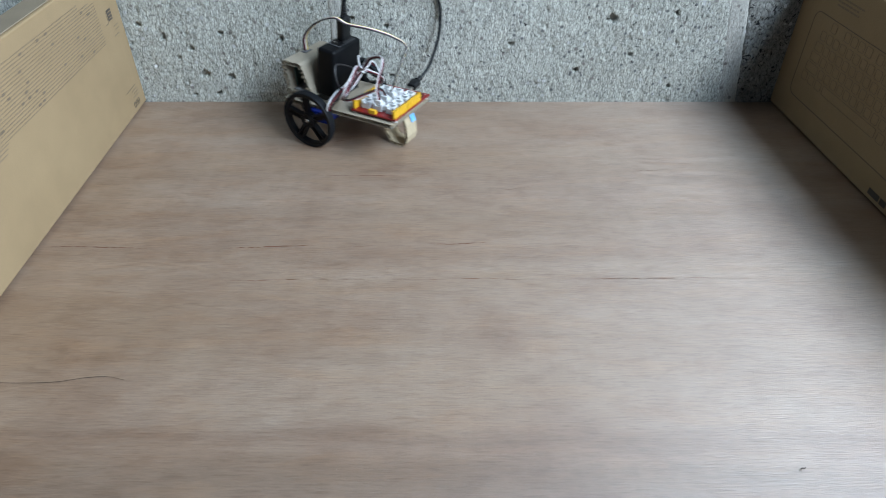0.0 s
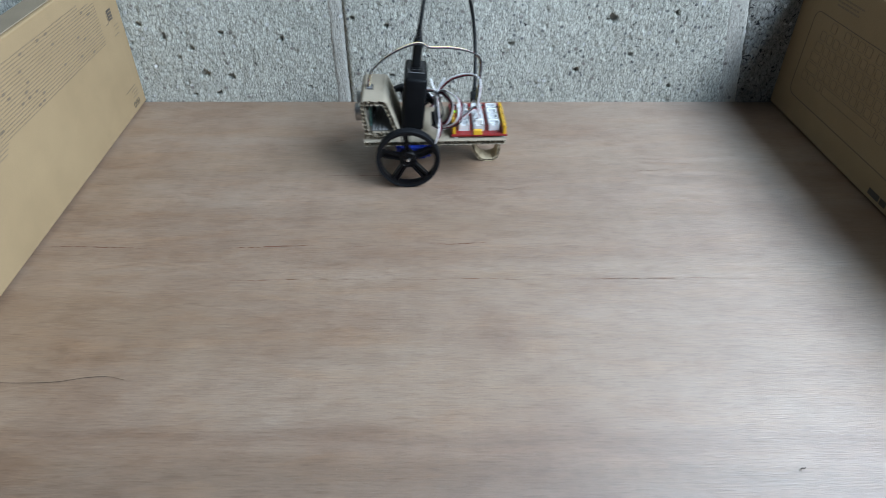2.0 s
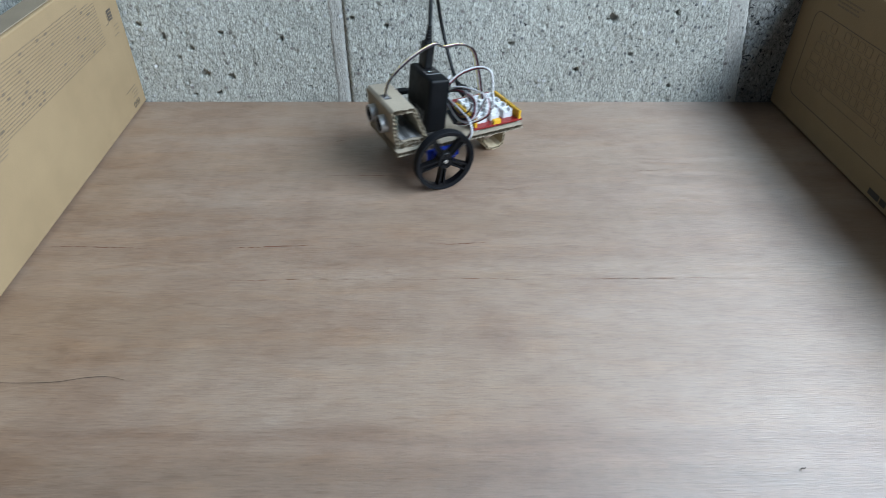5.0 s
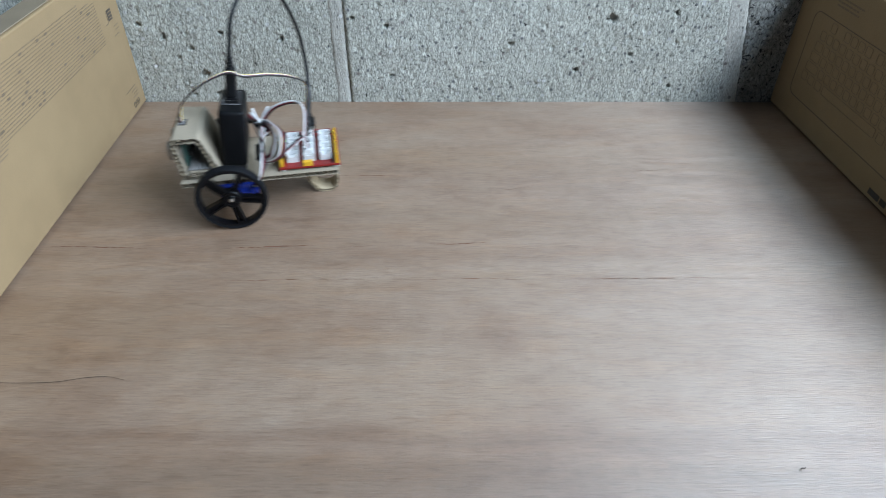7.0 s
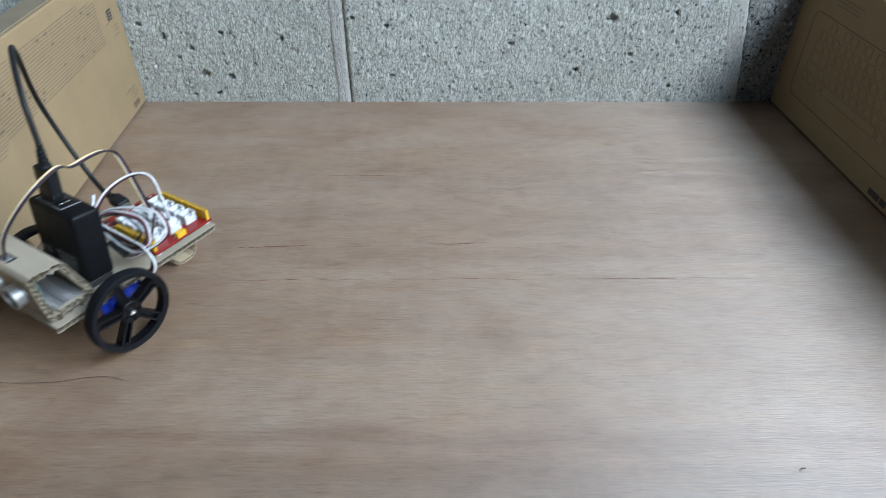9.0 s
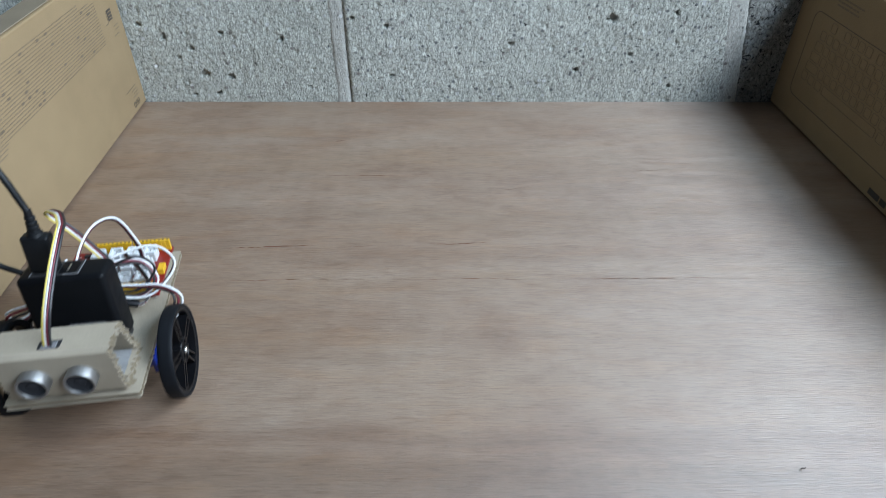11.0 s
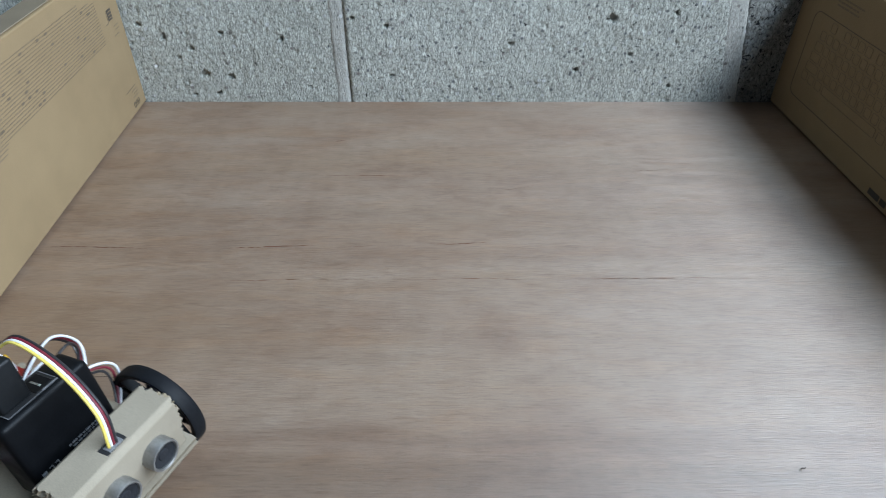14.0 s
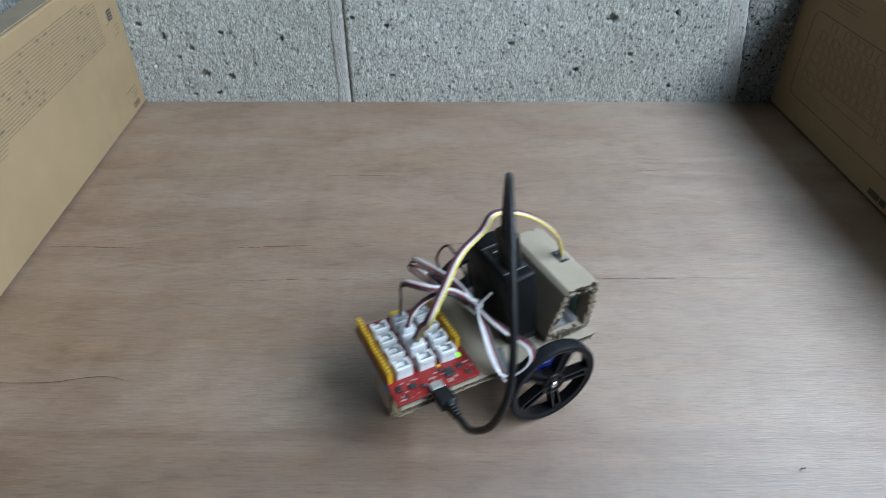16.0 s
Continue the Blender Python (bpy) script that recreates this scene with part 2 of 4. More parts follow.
def part(name, bm, material, parent, label="", at=None, smooth=False):
    ob = new(name, mesh_of(name, bm, material, smooth))
    ob.parent = parent
    if at is not None:
        ob.matrix_basis = at
    if label:
        tagged(ob, label)
    return ob


def add_box(bm, x0, x1, y0, y1, z0, z1, bevel=0.0, seg=2):
    made = bmesh.ops.create_cube(bm, size=1)["verts"]
    for v in made:
        v.co = Vector((x0 + (v.co.x + 0.5) * (x1 - x0), y0 + (v.co.y + 0.5) * (y1 - y0), z0 + (v.co.z + 0.5) * (z1 - z0)))
    if bevel:
        edges = list({e for v in made for e in v.link_edges})
        bmesh.ops.bevel(bm, geom=edges, offset=bevel, segments=seg, affect="EDGES", profile=0.5)


def box_mm(x0, x1, y0, y1, z0, z1, bevel=0.3, seg=2):
    bm = bmesh.new()
    add_box(bm, x0 * MM, x1 * MM, y0 * MM, y1 * MM, z0 * MM, z1 * MM, bevel * MM, seg)
    return bm


def lathe(profile, axis="Z", seg=40, scale=MM):
    """Turns a closed or open (radius, height) outline round an axis."""
    bm = bmesh.new()
    rings = []
    for r, hgt in profile:
        ring = []
        for i in range(seg):
            a = 2 * math.pi * i / seg
            c, s = r * math.cos(a) * scale, r * math.sin(a) * scale
            co = {"Z": (c, s, hgt * scale), "Y": (c, hgt * scale, s), "X": (hgt * scale, c, s)}[axis]
            ring.append(bm.verts.new(co))
        rings.append(ring)
    for a, b in zip(rings, rings[1:]):
        for i in range(seg):
            bm.faces.new((a[i], a[(i + 1) % seg], b[(i + 1) % seg], b[i]))
    return bm, rings


def prism(bm, outline, lo, hi, axis="Y"):
    """A closed outline of (a, b) metres pushed along an axis."""
    def co(a, b, k):
        return {"Y": (a, k, b), "Z": (a, b, k), "X": (k, a, b)}[axis]
    low = [bm.verts.new(co(a, b, lo)) for a, b in outline]
    top = [bm.verts.new(co(a, b, hi)) for a, b in outline]
    bm.faces.new(low), bm.faces.new(top[::-1])
    for i in range(len(low)):
        j = (i + 1) % len(low)
        bm.faces.new((low[i], low[j], top[j], top[i]))


def glide(points, steps=10):
    """A smooth line through points (Catmull-Rom)."""
    p = [Vector(q) for q in points]
    p = [2 * p[0] - p[1]] + p + [2 * p[-1] - p[-2]]
    out = []
    for i in range(1, len(p) - 2):
        a, b, c, d = p[i - 1:i + 3]
        for k in range(steps):
            u = k / steps
            out.append(0.5 * (2 * b + (c - a) * u + (2 * a - 5 * b + 4 * c - d) * u * u + (3 * b - a - 3 * c + d) * u ** 3))
    out.append(p[-2])
    return out


def frames_along(line, first=(0, 1, 0)):
    """Side vectors carried along a line with as little twist as possible."""
    side = Vector(first)
    got = []
    for i, q in enumerate(line):
        way = (line[min(i + 1, len(line) - 1)] - line[max(i - 1, 0)]).normalized()
        side = (side - way * side.dot(way)).normalized()
        got.append((q, side.copy(), way.cross(side)))
    return got


def sweep(bm, line, radii, seg=8, shift=0.0, first=(0, 1, 0), scale=MM):
    """A tube along a line; shift moves it sideways in a flat ribbon."""
    rings = []
    fr = frames_along(line, first)
    for i, (q, s, u) in enumerate(fr):
        r = radii if isinstance(radii, (int, float)) else radii[min(i, len(radii) - 1)]
        c = q + s * shift
        rings.append([bm.verts.new((c + (s * math.cos(2 * math.pi * k / seg) + u * math.sin(2 * math.pi * k / seg)) * r) * scale) for k in range(seg)])
    for a, b in zip(rings, rings[1:]):
        for k in range(seg):
            bm.faces.new((a[k], a[(k + 1) % seg], b[(k + 1) % seg], b[k]))
    bm.faces.new(rings[0][::-1]), bm.faces.new(rings[-1])


def ribbon(name, points, colours, parent, label, pitch=1.25, first=(0, 1, 0), thick=0.74, loose=()):
    """A flat cable: one strand is the part, the others are its sub-parts. loose: (point, times the pitch) where the strands come apart."""
    wide = [1.0] * len(points)
    for i, times in loose:
        wide[i] = times
    head = None
    for i, material in enumerate(colours):
        across = (i - (len(colours) - 1) / 2) * pitch
        strand = [q + s * across * w for (q, s, u), w in zip(frames_along([Vector(q) for q in points], first), wide)]
        bm = bmesh.new()
        sweep(bm, glide(strand, 9), thick, 7, 0.0, first)
        ob = part(name if head is None else "wire", bm, material, head or parent, label if head is None else "", smooth=True)
        head = head or ob
    return head


def corrugated(name, outline, lo, hi, thick, parent, label, pitch=5.0, material=None, torn=1.0):
    """Corrugated board along an open outline of (x, z) mm, outside face first; flutes run along y.
    Returns the outer liner; inner liner and fluted core are its sub-parts."""
    pts = [Vector((x, 0, z)) for x, z in outline]
    # even stations along the outline
    total = [0.0]
    for a, b in zip(pts, pts[1:]):
        total.append(total[-1] + (b - a).length)
    count = max(8, int(total[-1] / pitch * 8))
    line = []
    for k in range(count + 1):
        s = total[-1] * k / count
        i = max(j for j in range(len(total)) if total[j] <= s + 1e-9)
        i = min(i, len(pts) - 2)
        line.append(pts[i].lerp(pts[i + 1], (s - total[i]) / (total[i + 1] - total[i])))
    nor = []
    for i in range(len(line)):
        way = (line[min(i + 2, len(line) - 1)] - line[max(i - 2, 0)]).normalized()
        nor.append(Vector((-way.z, 0, way.x)))
    skin = 0.4

    def sheet(offset, wave, width, ragged):
        rnd = random.Random(int(abs(offset) * 1000 + thick * 77 + total[-1]))
        bm = bmesh.new()
        rows = []
        for i, (q, n) in enumerate(zip(line, nor)):
            o = offset + wave * math.sin(2 * math.pi * total[-1] * i / count / pitch)
            a, b = q + n * o, q + n * (o + width)
            along = total[-1] * i / count / pitch
            tooth = [ragged * (1.6 * noise.noise(Vector((along * 1.3, k * 7.7, offset))) + rnd.uniform(-0.4, 0.4)) for k in (0, 1)]
            j0, j1 = tooth[0] + ragged * 0.6 * math.cos(2 * math.pi * along), tooth[1] - ragged * 0.6 * math.cos(2 * math.pi * along)
            rows.append([bm.verts.new(Vector((p.x, y, p.z)) * MM) for p, y in ((a, lo + j0), (a, hi + j1), (b, hi + j1), (b, lo + j0))])
        for r, s in zip(rows, rows[1:]):
            for k in range(4):
                bm.faces.new((r[k], r[(k + 1) % 4], s[(k + 1) % 4], s[k]))
        bm.faces.new(rows[0]), bm.faces.new(rows[-1][::-1])
        return bm

    outer = part(name, sheet(0, 0, skin, 0.25 * torn), material or CORE, parent, label, smooth=True)
    part("inner_liner", sheet(thick - skin, 0, skin, 0.35 * torn), material or CORE, outer, smooth=True)
    part("fluted_core", sheet(thick / 2 - skin / 2, (abs(thick) - skin * (1 if thick < 0 else 3)) / 2, skin, 0.5 * torn), CORE_SHADED, outer, smooth=True)
    return outer


# ---- the setting ----
WALL_Y = 0.7145


def setting_box(name, x0, x1, y0, y1, z0, z1, material, label):
    bm = bmesh.new()
    add_box(bm, x0, x1, y0, y1, z0, z1)
    ob = new(name, mesh_of(name, bm, material))
    return tagged(ob, label, kind="structure")


floor = setting_box("floor", -1.25, 0.80, -1.60, WALL_Y - 0.001, -0.018, 0.0, PLYWOOD, "pale brown plywood sheet with long fine grain and small splits")


def split_in_grain(x0, y0, x1, y1, width, wobble, seed, material=CRACK):
    """A thin dark split that follows the grain."""
    rnd = random.Random(seed)
    bm = bmesh.new()
    n = 26
    prev = None
    off = 0.0
    for i in range(n + 1):
        u = i / n
        off += rnd.uniform(-wobble, wobble)
        w = width * (0.25 + 0.75 * math.sin(math.pi * min(1, max(0, u)))) * rnd.uniform(0.4, 1.0) * (0.12 if rnd.random() < 0.35 else 1.0)
        x, y = x0 + (x1 - x0) * u, y0 + (y1 - y0) * u + off
        cur = (bm.verts.new((x, y - w / 2, 0.0003)), bm.verts.new((x, y, 0.00034)), bm.verts.new((x, y + w / 2, 0.0003)))
        if prev:
            bm.faces.new((prev[0], cur[0], cur[1], prev[1])), bm.faces.new((prev[1], cur[1], cur[2], prev[2]))
        prev = cur
    return part("grain_split", bm, material, floor)


for a in ((-0.332, 0.4335, -0.25, 0.431, 0.0012, 1), (-0.185, 0.4300, -0.110, 0.4335, 0.0013, 2), (-0.010, 0.4365, 0.038, 0.4375, 0.0011, 3),
          (-0.175, 0.3885, -0.06, 0.3895, 0.0010, 4), (-0.04, 0.3900, 0.10, 0.3905, 0.0008, 5), (0.11, 0.3905, 0.252, 0.3915, 0.0009, 6),
          (-0.09, 0.4325, -0.06, 0.4345, 0.0004, 7), (-0.14, 0.5480, -0.02, 0.5450, 0.0007, 8), (0.055, 0.519, 0.088, 0.527, 0.0006, 9),
          (-0.115, 0.6160, -0.104, 0.6165, 0.0016, 10), (0.19, 0.557, 0.23, 0.558, 0.0009, 11)):
    split_in_grain(*a[:4], a[4], 0.00035, a[5])


def bent_hair(name, points, radius, label, material):
    bm = bmesh.new()
    line = glide(points, 8)
    sweep(bm, line, [radius * (0.5 + 0.5 * math.sin(math.pi * (i + 0.5) / len(line))) for i in range(len(line))], 6, scale=1.0)
    return tagged(new(name, mesh_of(name, bm, material, True)), label, "debris")


bent_hair("fibre", [(-0.300, 0.2845, 0.0006), (-0.280, 0.2840, 0.0006), (-0.258, 0.2850, 0.0007), (-0.240, 0.2885, 0.0007), (-0.226, 0.2895, 0.0006), (-0.213, 0.2865, 0.0006)],
          0.00018, "thin dark curved fibre lying on the plywood", DARK_SPECK)
bent_hair("splinter", [(0.2095, 0.2175, 0.0007), (0.2105, 0.2195, 0.0009), (0.2125, 0.2195, 0.0009), (0.2135, 0.2205, 0.0007)],
          0.00028, "tiny curled dark splinter lying on the plywood", DARK_SPECK)


def crumbs():
    """Pale dust and sawdust specks, too many to count."""
    rnd = random.Random(41)
    bm = bmesh.new()
    for k in range(170):
        x, y = rnd.uniform(-0.36, 0.38), rnd.uniform(0.19, 0.70)
        r = rnd.uniform(0.00010, 0.00030)
        a = rnd.uniform(0, 3.1)
        ring = [bm.verts.new((x + r * rnd.uniform(0.8, 2.2) * math.cos(a + i * 1.571), y + r * math.sin(a + i * 1.571), 0.0001)) for i in range(4)]
        tip = bm.verts.new((x, y, 0.0001 + r))
        for i in range(4):
            bm.faces.new((ring[i], ring[(i + 1) % 4], tip))
    ob = new("sawdust", mesh_of("sawdust", bm, speckled("pale sawdust", (0.27, 0.21, 0.16), (0.36, 0.30, 0.24), 900, 0.9)))
    return tagged(ob, "scattered pale sawdust specks on the plywood", "dust", kind="stuff")


crumbs()

wall = tagged(new("wall_north"), "grey aggregate concrete block wall with mortar joints", kind="structure")


# open voids in the block faces: place along the wall, height, radius
VOIDS = [Vector(q) for q in ((-0.276, 0.034, 0.0050), (0.186, 0.098, 0.0052), (-0.338, 0.092, 0.0030), (-0.312, 0.078, 0.0036), (-0.248, 0.081, 0.0034), (-0.285, 0.064, 0.0026),
                             (-0.300, 0.053, 0.0026), (-0.245, 0.031, 0.0030), (-0.264, 0.011, 0.0027), (-0.292, 0.009, 0.0022), (-0.182, 0.076, 0.0034), (-0.060, 0.033, 0.0026),
                             (-0.099, 0.098, 0.0032), (-0.063, 0.090, 0.0024), (0.152, 0.040, 0.0024), (0.255, 0.105, 0.0026), (0.262, 0.020, 0.0030), (0.212, 0.058, 0.0022), (0.075, 0.070, 0.0024))]


def rough_block(name, x0, x1, z0, z1, material, label, seed, depth=0.100, rough=0.0011, cell=0.0017, proud=0.0, lean0=0.0, lean1=0.0):
    """A block whose face is uneven, with pits; the arrises are worn."""
    nx, nz = max(2, int((x1 - x0) / cell)), max(2, int((z1 - z0) / cell))
    verts, faces = [], []
    for j in range(nz + 1):
        for i in range(nx + 1):
            x, z = x0 + (x1 - x0) * i / nx, z0 + (z1 - z0) * j / nz
            x += z * (lean0 + (lean1 - lean0) * i / nx)
            q = Vector((x + seed * 3.1, seed * 1.7, z))
            d = noise.noise(q * 330) * 0.55 + noise.noise(q * 140) * 0.6 + noise.noise(q * 25) * 0.7
            pit = noise.noise(q * 190 + Vector((9, 4, 2)))
            if pit > 0.50:
                d -= (pit - 0.50) * 9
            for o in VOIDS:
                if abs(x - o.x) < 0.007 and abs(z - o.y) < 0.007:
                    far = math.hypot((x - o.x) * 0.8, z - o.y) / (o.z * 0.75) + 0.9 * noise.noise(q * 260) + 0.5 * noise.noise(q * 520)
                    if far < 1:
                        d -= 12.0 * min(1.0, (1 - far) * 5.0)
            edge = min((x1 - x0) * i / nx, (x1 - x0) * (nx - i) / nx, z - z0 + 0.02, z1 - z)
            wear = max(0.0, 1 - edge / 0.004) ** 2 * 0.0022
            verts.append((x, WALL_Y - proud - d * rough + wear, z))
    for j in range(nz):
        for i in range(nx):
            a = j * (nx + 1) + i
            faces.append((a, a + 1, a + nx + 2, a + nx + 1))
    # sides and back
    rim = [i for i in range(nx + 1)] + [j * (nx + 1) + nx for j in range(1, nz + 1)] + [nz * (nx + 1) + i for i in range(nx - 1, -1, -1)] + [j * (nx + 1) for j in range(nz - 1, 0, -1)]
    base = len(verts)
    verts += [(verts[k][0], WALL_Y + depth, verts[k][2]) for k in rim]
    for k in range(len(rim)):
        m = (k + 1) % len(rim)
        faces.append((rim[m], rim[k], base + k, base + m))
    faces.append(tuple(range(base, base + len(rim))))
    me = bpy.data.meshes.new(name)
    me.from_pydata(verts, [], faces)
    me.materials.append(material)
    me.polygons.foreach_set("use_smooth", [True] * len(me.polygons))
    me.update()
    ob = new(name, me)
    ob.parent = wall
    if label:
        tagged(ob, label)
    return ob


# one course is in sight; the wall goes on above and to both sides with plain pieces
rough_block("block", -0.560, -0.1205, -0.02, 0.195, BLOCK, "", 1)
rough_block("block", -0.1080, 0.3290, -0.02, 0.195, BLOCK, "", 2, proud=0.0015, lean0=-0.01, lean1=-0.14)
rough_block("block", 0.3470, 0.780, -0.02, 0.195, BLOCK_OPEN_SHADED, "coarse open-textured concrete block", 3, rough=0.0024, proud=0.002, lean0=-0.15)
rough_block("mortar_joint", -0.1260, -0.1092, -0.02, 0.195, MORTAR, "smooth pale mortar joint", 4, 0.09, 0.0005, 0.002, 0.0010)
rough_block("mortar_joint", 0.3240, 0.3500, -0.02, 0.195, MORTAR, "smooth pale mortar joint", 5, 0.09, 0.0005, 0.002, 0.0010, -0.14, -0.15)
for row in range(9):
    z0 = 0.205 + row * 0.225
    x = -1.25 + (0.0 if row % 2 else -0.22)
    while x < 0.80:
        rough_block("block", max(x, -1.25), min(x + 0.44, 0.80), z0, z0 + 0.215, BLOCK, "", 11 + row, 0.1, 0.001, 0.04)
        x += 0.45
rough_block("block", -1.25, -0.570, -0.02, 0.195, BLOCK, "", 7, cell=0.02)
bm = bmesh.new()
add_box(bm, -1.25, 0.80, WALL_Y + 0.006, WALL_Y + 0.09, 0.0, 2.3)
part("mortar_bed", bm, MORTAR, wall)

# plain walls added to close the room, dark to limit bounce; the right one has the window opening
setting_box("wall_west", -1.35, -1.25, -1.60, WALL_Y, -0.02, 2.3, DARK_PAINT, "plain dark slate painted wall")
setting_box("unseen_wall_south", -1.35, 0.90, -1.70, -1.60, -0.02, 2.3, UNSEEN_WALL_GREY, "plain grey wall added out of view")
setting_box("ceiling", -1.35, 0.90, -1.70, WALL_Y + 0.1, 2.3, 2.4, UNSEEN_WALL_GREY, "plain grey ceiling added out of view")
unseen_wall_east = tagged(new("unseen_wall_east"), "plain grey wall with a wide window opening, added out of view", kind="structure")
for y0, y1, z0, z1 in ((-1.60, -0.76, -0.02, 2.3), (0.68, WALL_Y + 0.1, -0.02, 2.3), (-0.76, 0.68, -0.02, 0.575), (-0.76, 0.68, 1.56, 2.3)):
    bm = bmesh.new()
    add_box(bm, 0.80, 0.90, y0, y1, z0, z1)
    part("wall_piece", bm, UNSEEN_WALL_GREY, unseen_wall_east)


# ---- cardboard cartons ----
def carton(name, corner, turn_deg, length, thick, height, label, side, lid_tone):
    """A long flat carton on its edge. Local x runs along the printed face from the wall towards the viewer,
    local y points out of the printed face."""
    box = tagged(new(name), label, "cardboard box", "cartons round the board")
    box.matrix_basis = pose(corner[0], corner[1], 0, 0, 0, turn_deg)
    s = side
    bm = bmesh.new()
    add_box(bm, 0.0, length, min(0, -s * thick), max(0, -s * thick), 0.0024, height, 0.0016, 3)
    part("body", bm, BOX_BOARD, box)
    bm = bmesh.new()
    add_box(bm, 0.006, length - 0.006, min(-s * 0.011, -s * (thick - 0.004)), max(-s * 0.011, -s * (thick - 0.004)), 0.0, 0.0026)
    part("bottom_flap", bm, lid_tone, box)
    bm = bmesh.new()
    add_box(bm, 0.003, length - 0.003, min(-s * 0.003, -s * (thick - 0.003)), max(-s * 0.003, -s * (thick - 0.003)), height, height + 0.0012, 0.0005, 1)
    part("top_flap", bm, lid_tone, box, "tucked top flap")
    return box


def print_bar(bm, x0, x1, z0, z1, side, lift=0.00025):
    """A bar of ink lying on the printed face."""
    add_box(bm, x0, x1, min(side * -0.0002, side * lift), max(side * -0.0002, side * lift), z0, z1)


LEFT_TURN = -87.75
left_box = carton("cardboard_box", (-0.3515, 0.7125), LEFT_TURN, 0.46, 0.028, 0.1560,
                  "brown cardboard box with dense lines of small print", 1, DIM_FLAP_BOARD)
rnd = random.Random(5)
for line in range(19):
    bm = bmesh.new()
    z = 0.1400 - line * 0.00275
    x = 0.052 + (0.035 if line < 2 else 0.012 if line == 2 else 0.0) + rnd.uniform(0, 0.002)
    end = 0.43 - rnd.uniform(0, 0.03)
    while x < end:
        w = rnd.uniform(0.0012, 0.0052)
        tall = rnd.uniform(0.00030, 0.00055)
        print_bar(bm, x, min(x + w, end), z - tall, z + tall, 1)
        x += w + rnd.uniform(0.0006, 0.0013)
    part("text_line", bm, INK_FAINT, left_box)
    if line % 2 == 1:
        for k in range(4):
            bm = bmesh.new()
            a = rnd.uniform(0.06, 0.36)
            print_bar(bm, a, a + 0.0042, z - 0.0010, z + 0.0010, 1, 0.0003)
            part("language_mark", bm, INK_MID, left_box)
for k in range(3):
    bm = bmesh.new()
    print_bar(bm, 0.262 + 0.003 * k, 0.300, 0.0880 - 0.0030 * k, 0.0888 - 0.0030 * k, 1)
    part("text_line", bm, INK_FAINT, left_box)
bm = bmesh.new()
print_bar(bm, 0.0215, 0.0320, 0.1060, 0.1170, 1)
part("label_block", bm, INK, left_box)
for k in range(3):
    bm = bmesh.new()
    print_bar(bm, 0.0235, 0.0300, 0.1080 + 0.0032 * k, 0.1086 + 0.0032 * k, 1, 0.0005)
    part("label_line", bm, BOX_BOARD, left_box)
for k in range(2):
    bm = bmesh.new()
    print_bar(bm, 0.0335 - 0.0005 * k, 0.0342 - 0.0005 * k, 0.1050, 0.1160, 1) if k == 0 else print_bar(bm, 0.0335, 0.0420, 0.1042, 0.1048, 1)
    part("label_frame", bm, INK_FAINT, left_box)
for k, (a, b, z) in enumerate(((0.014, 0.024, 0.0985), (0.013, 0.022, 0.0945), (0.016, 0.029, 0.0895), (0.018, 0.044, 0.0300), (0.016, 0.030, 0.0262), (0.015, 0.026, 0.0228), (0.015, 0.030, 0.0192))):
    bm = bmesh.new()
    x = a
    while x < b:
        w = rnd.uniform(0.0025, 0.006)
        print_bar(bm, x, min(x + w, b), z - 0.0005, z + 0.0005, 1)
        x += w + 0.0010
    part("text_line", bm, INK_FAINT, left_box)


def ring_on_face(x0, x1, z0, z1, r, width, side, seg=5, lift=0.0003):
    """A rounded outline drawn as a thin raised line on the printed face."""
    bm = bmesh.new()
    loops = []
    for grow in (0.0, -width):
        loop = []
        for cx, cz, a0 in ((x1 - r, z1 - r, 0), (x0 + r, z1 - r, 90), (x0 + r, z0 + r, 180), (x1 - r, z0 + r, 270)):
            for k in range(seg + 1):
                a = radians(a0 + 90 * k / seg)
                loop.append((cx + (r + grow) * math.cos(a), cz + (r + grow) * math.sin(a)))
        loops.append([[bm.verts.new((x, side * y, z)) for x, z in loop] for y in (-0.0001, lift)])
    n = len(loops[0][0])
    (ob0, ot), (ib, it) = loops
    for i in range(n):
        j = (i + 1) % n
        bm.faces.new((ot[i], ot[j], it[j], it[i]))
        bm.faces.new((ob0[i], ob0[j], ot[j], ot[i]))
        bm.faces.new((ib[i], ib[j], it[j], it[i]))
    return bm


for cx in (0.0175, 0.0235, 0.0295):
    part("recycling_mark", ring_on_face(cx, cx + 0.0045, 0.0085, 0.0150, 0.0018, 0.0008, 1), INK, left_box)

RIGHT_TURN = -87.97
right_box = carton("cardboard_box", (0.3872, 0.7125), RIGHT_TURN, 0.46, 0.028, 0.1570,
                   "brown cardboard box with a keyboard outline drawing", -1, DIM_FLAP_BOARD)
part("keyboard_outline", ring_on_face(0.031, 0.440, 0.0285, 0.1195, 0.010, 0.0008, -1), INK_MID, right_box)
KEY, PITCH = 0.0098, 0.0124
key_rows = ((0.1060, [(0.066, KEY)] + [(0.091 + k * PITCH + 0.006 * (k // 4), KEY) for k in range(13)]),
            (0.0930, [(0.053 + k * PITCH, KEY) for k in range(16)]),
            (0.0805, [(0.050, 0.0135)] + [(0.0665 + k * PITCH, KEY) for k in range(15)]),
            (0.0685, [(0.048, 0.0175)] + [(0.0685 + k * PITCH, KEY) for k in range(15)]),
            (0.0565, [(0.046, 0.0230)] + [(0.0720 + k * PITCH, KEY) for k in range(15)]),
            (0.0445, [(0.044, 0.0105), (0.0580, 0.0110), (0.0725, 0.0115), (0.0875, 0.0960), (0.187, 0.0115), (0.202, 0.0115), (0.217, 0.0115)]))
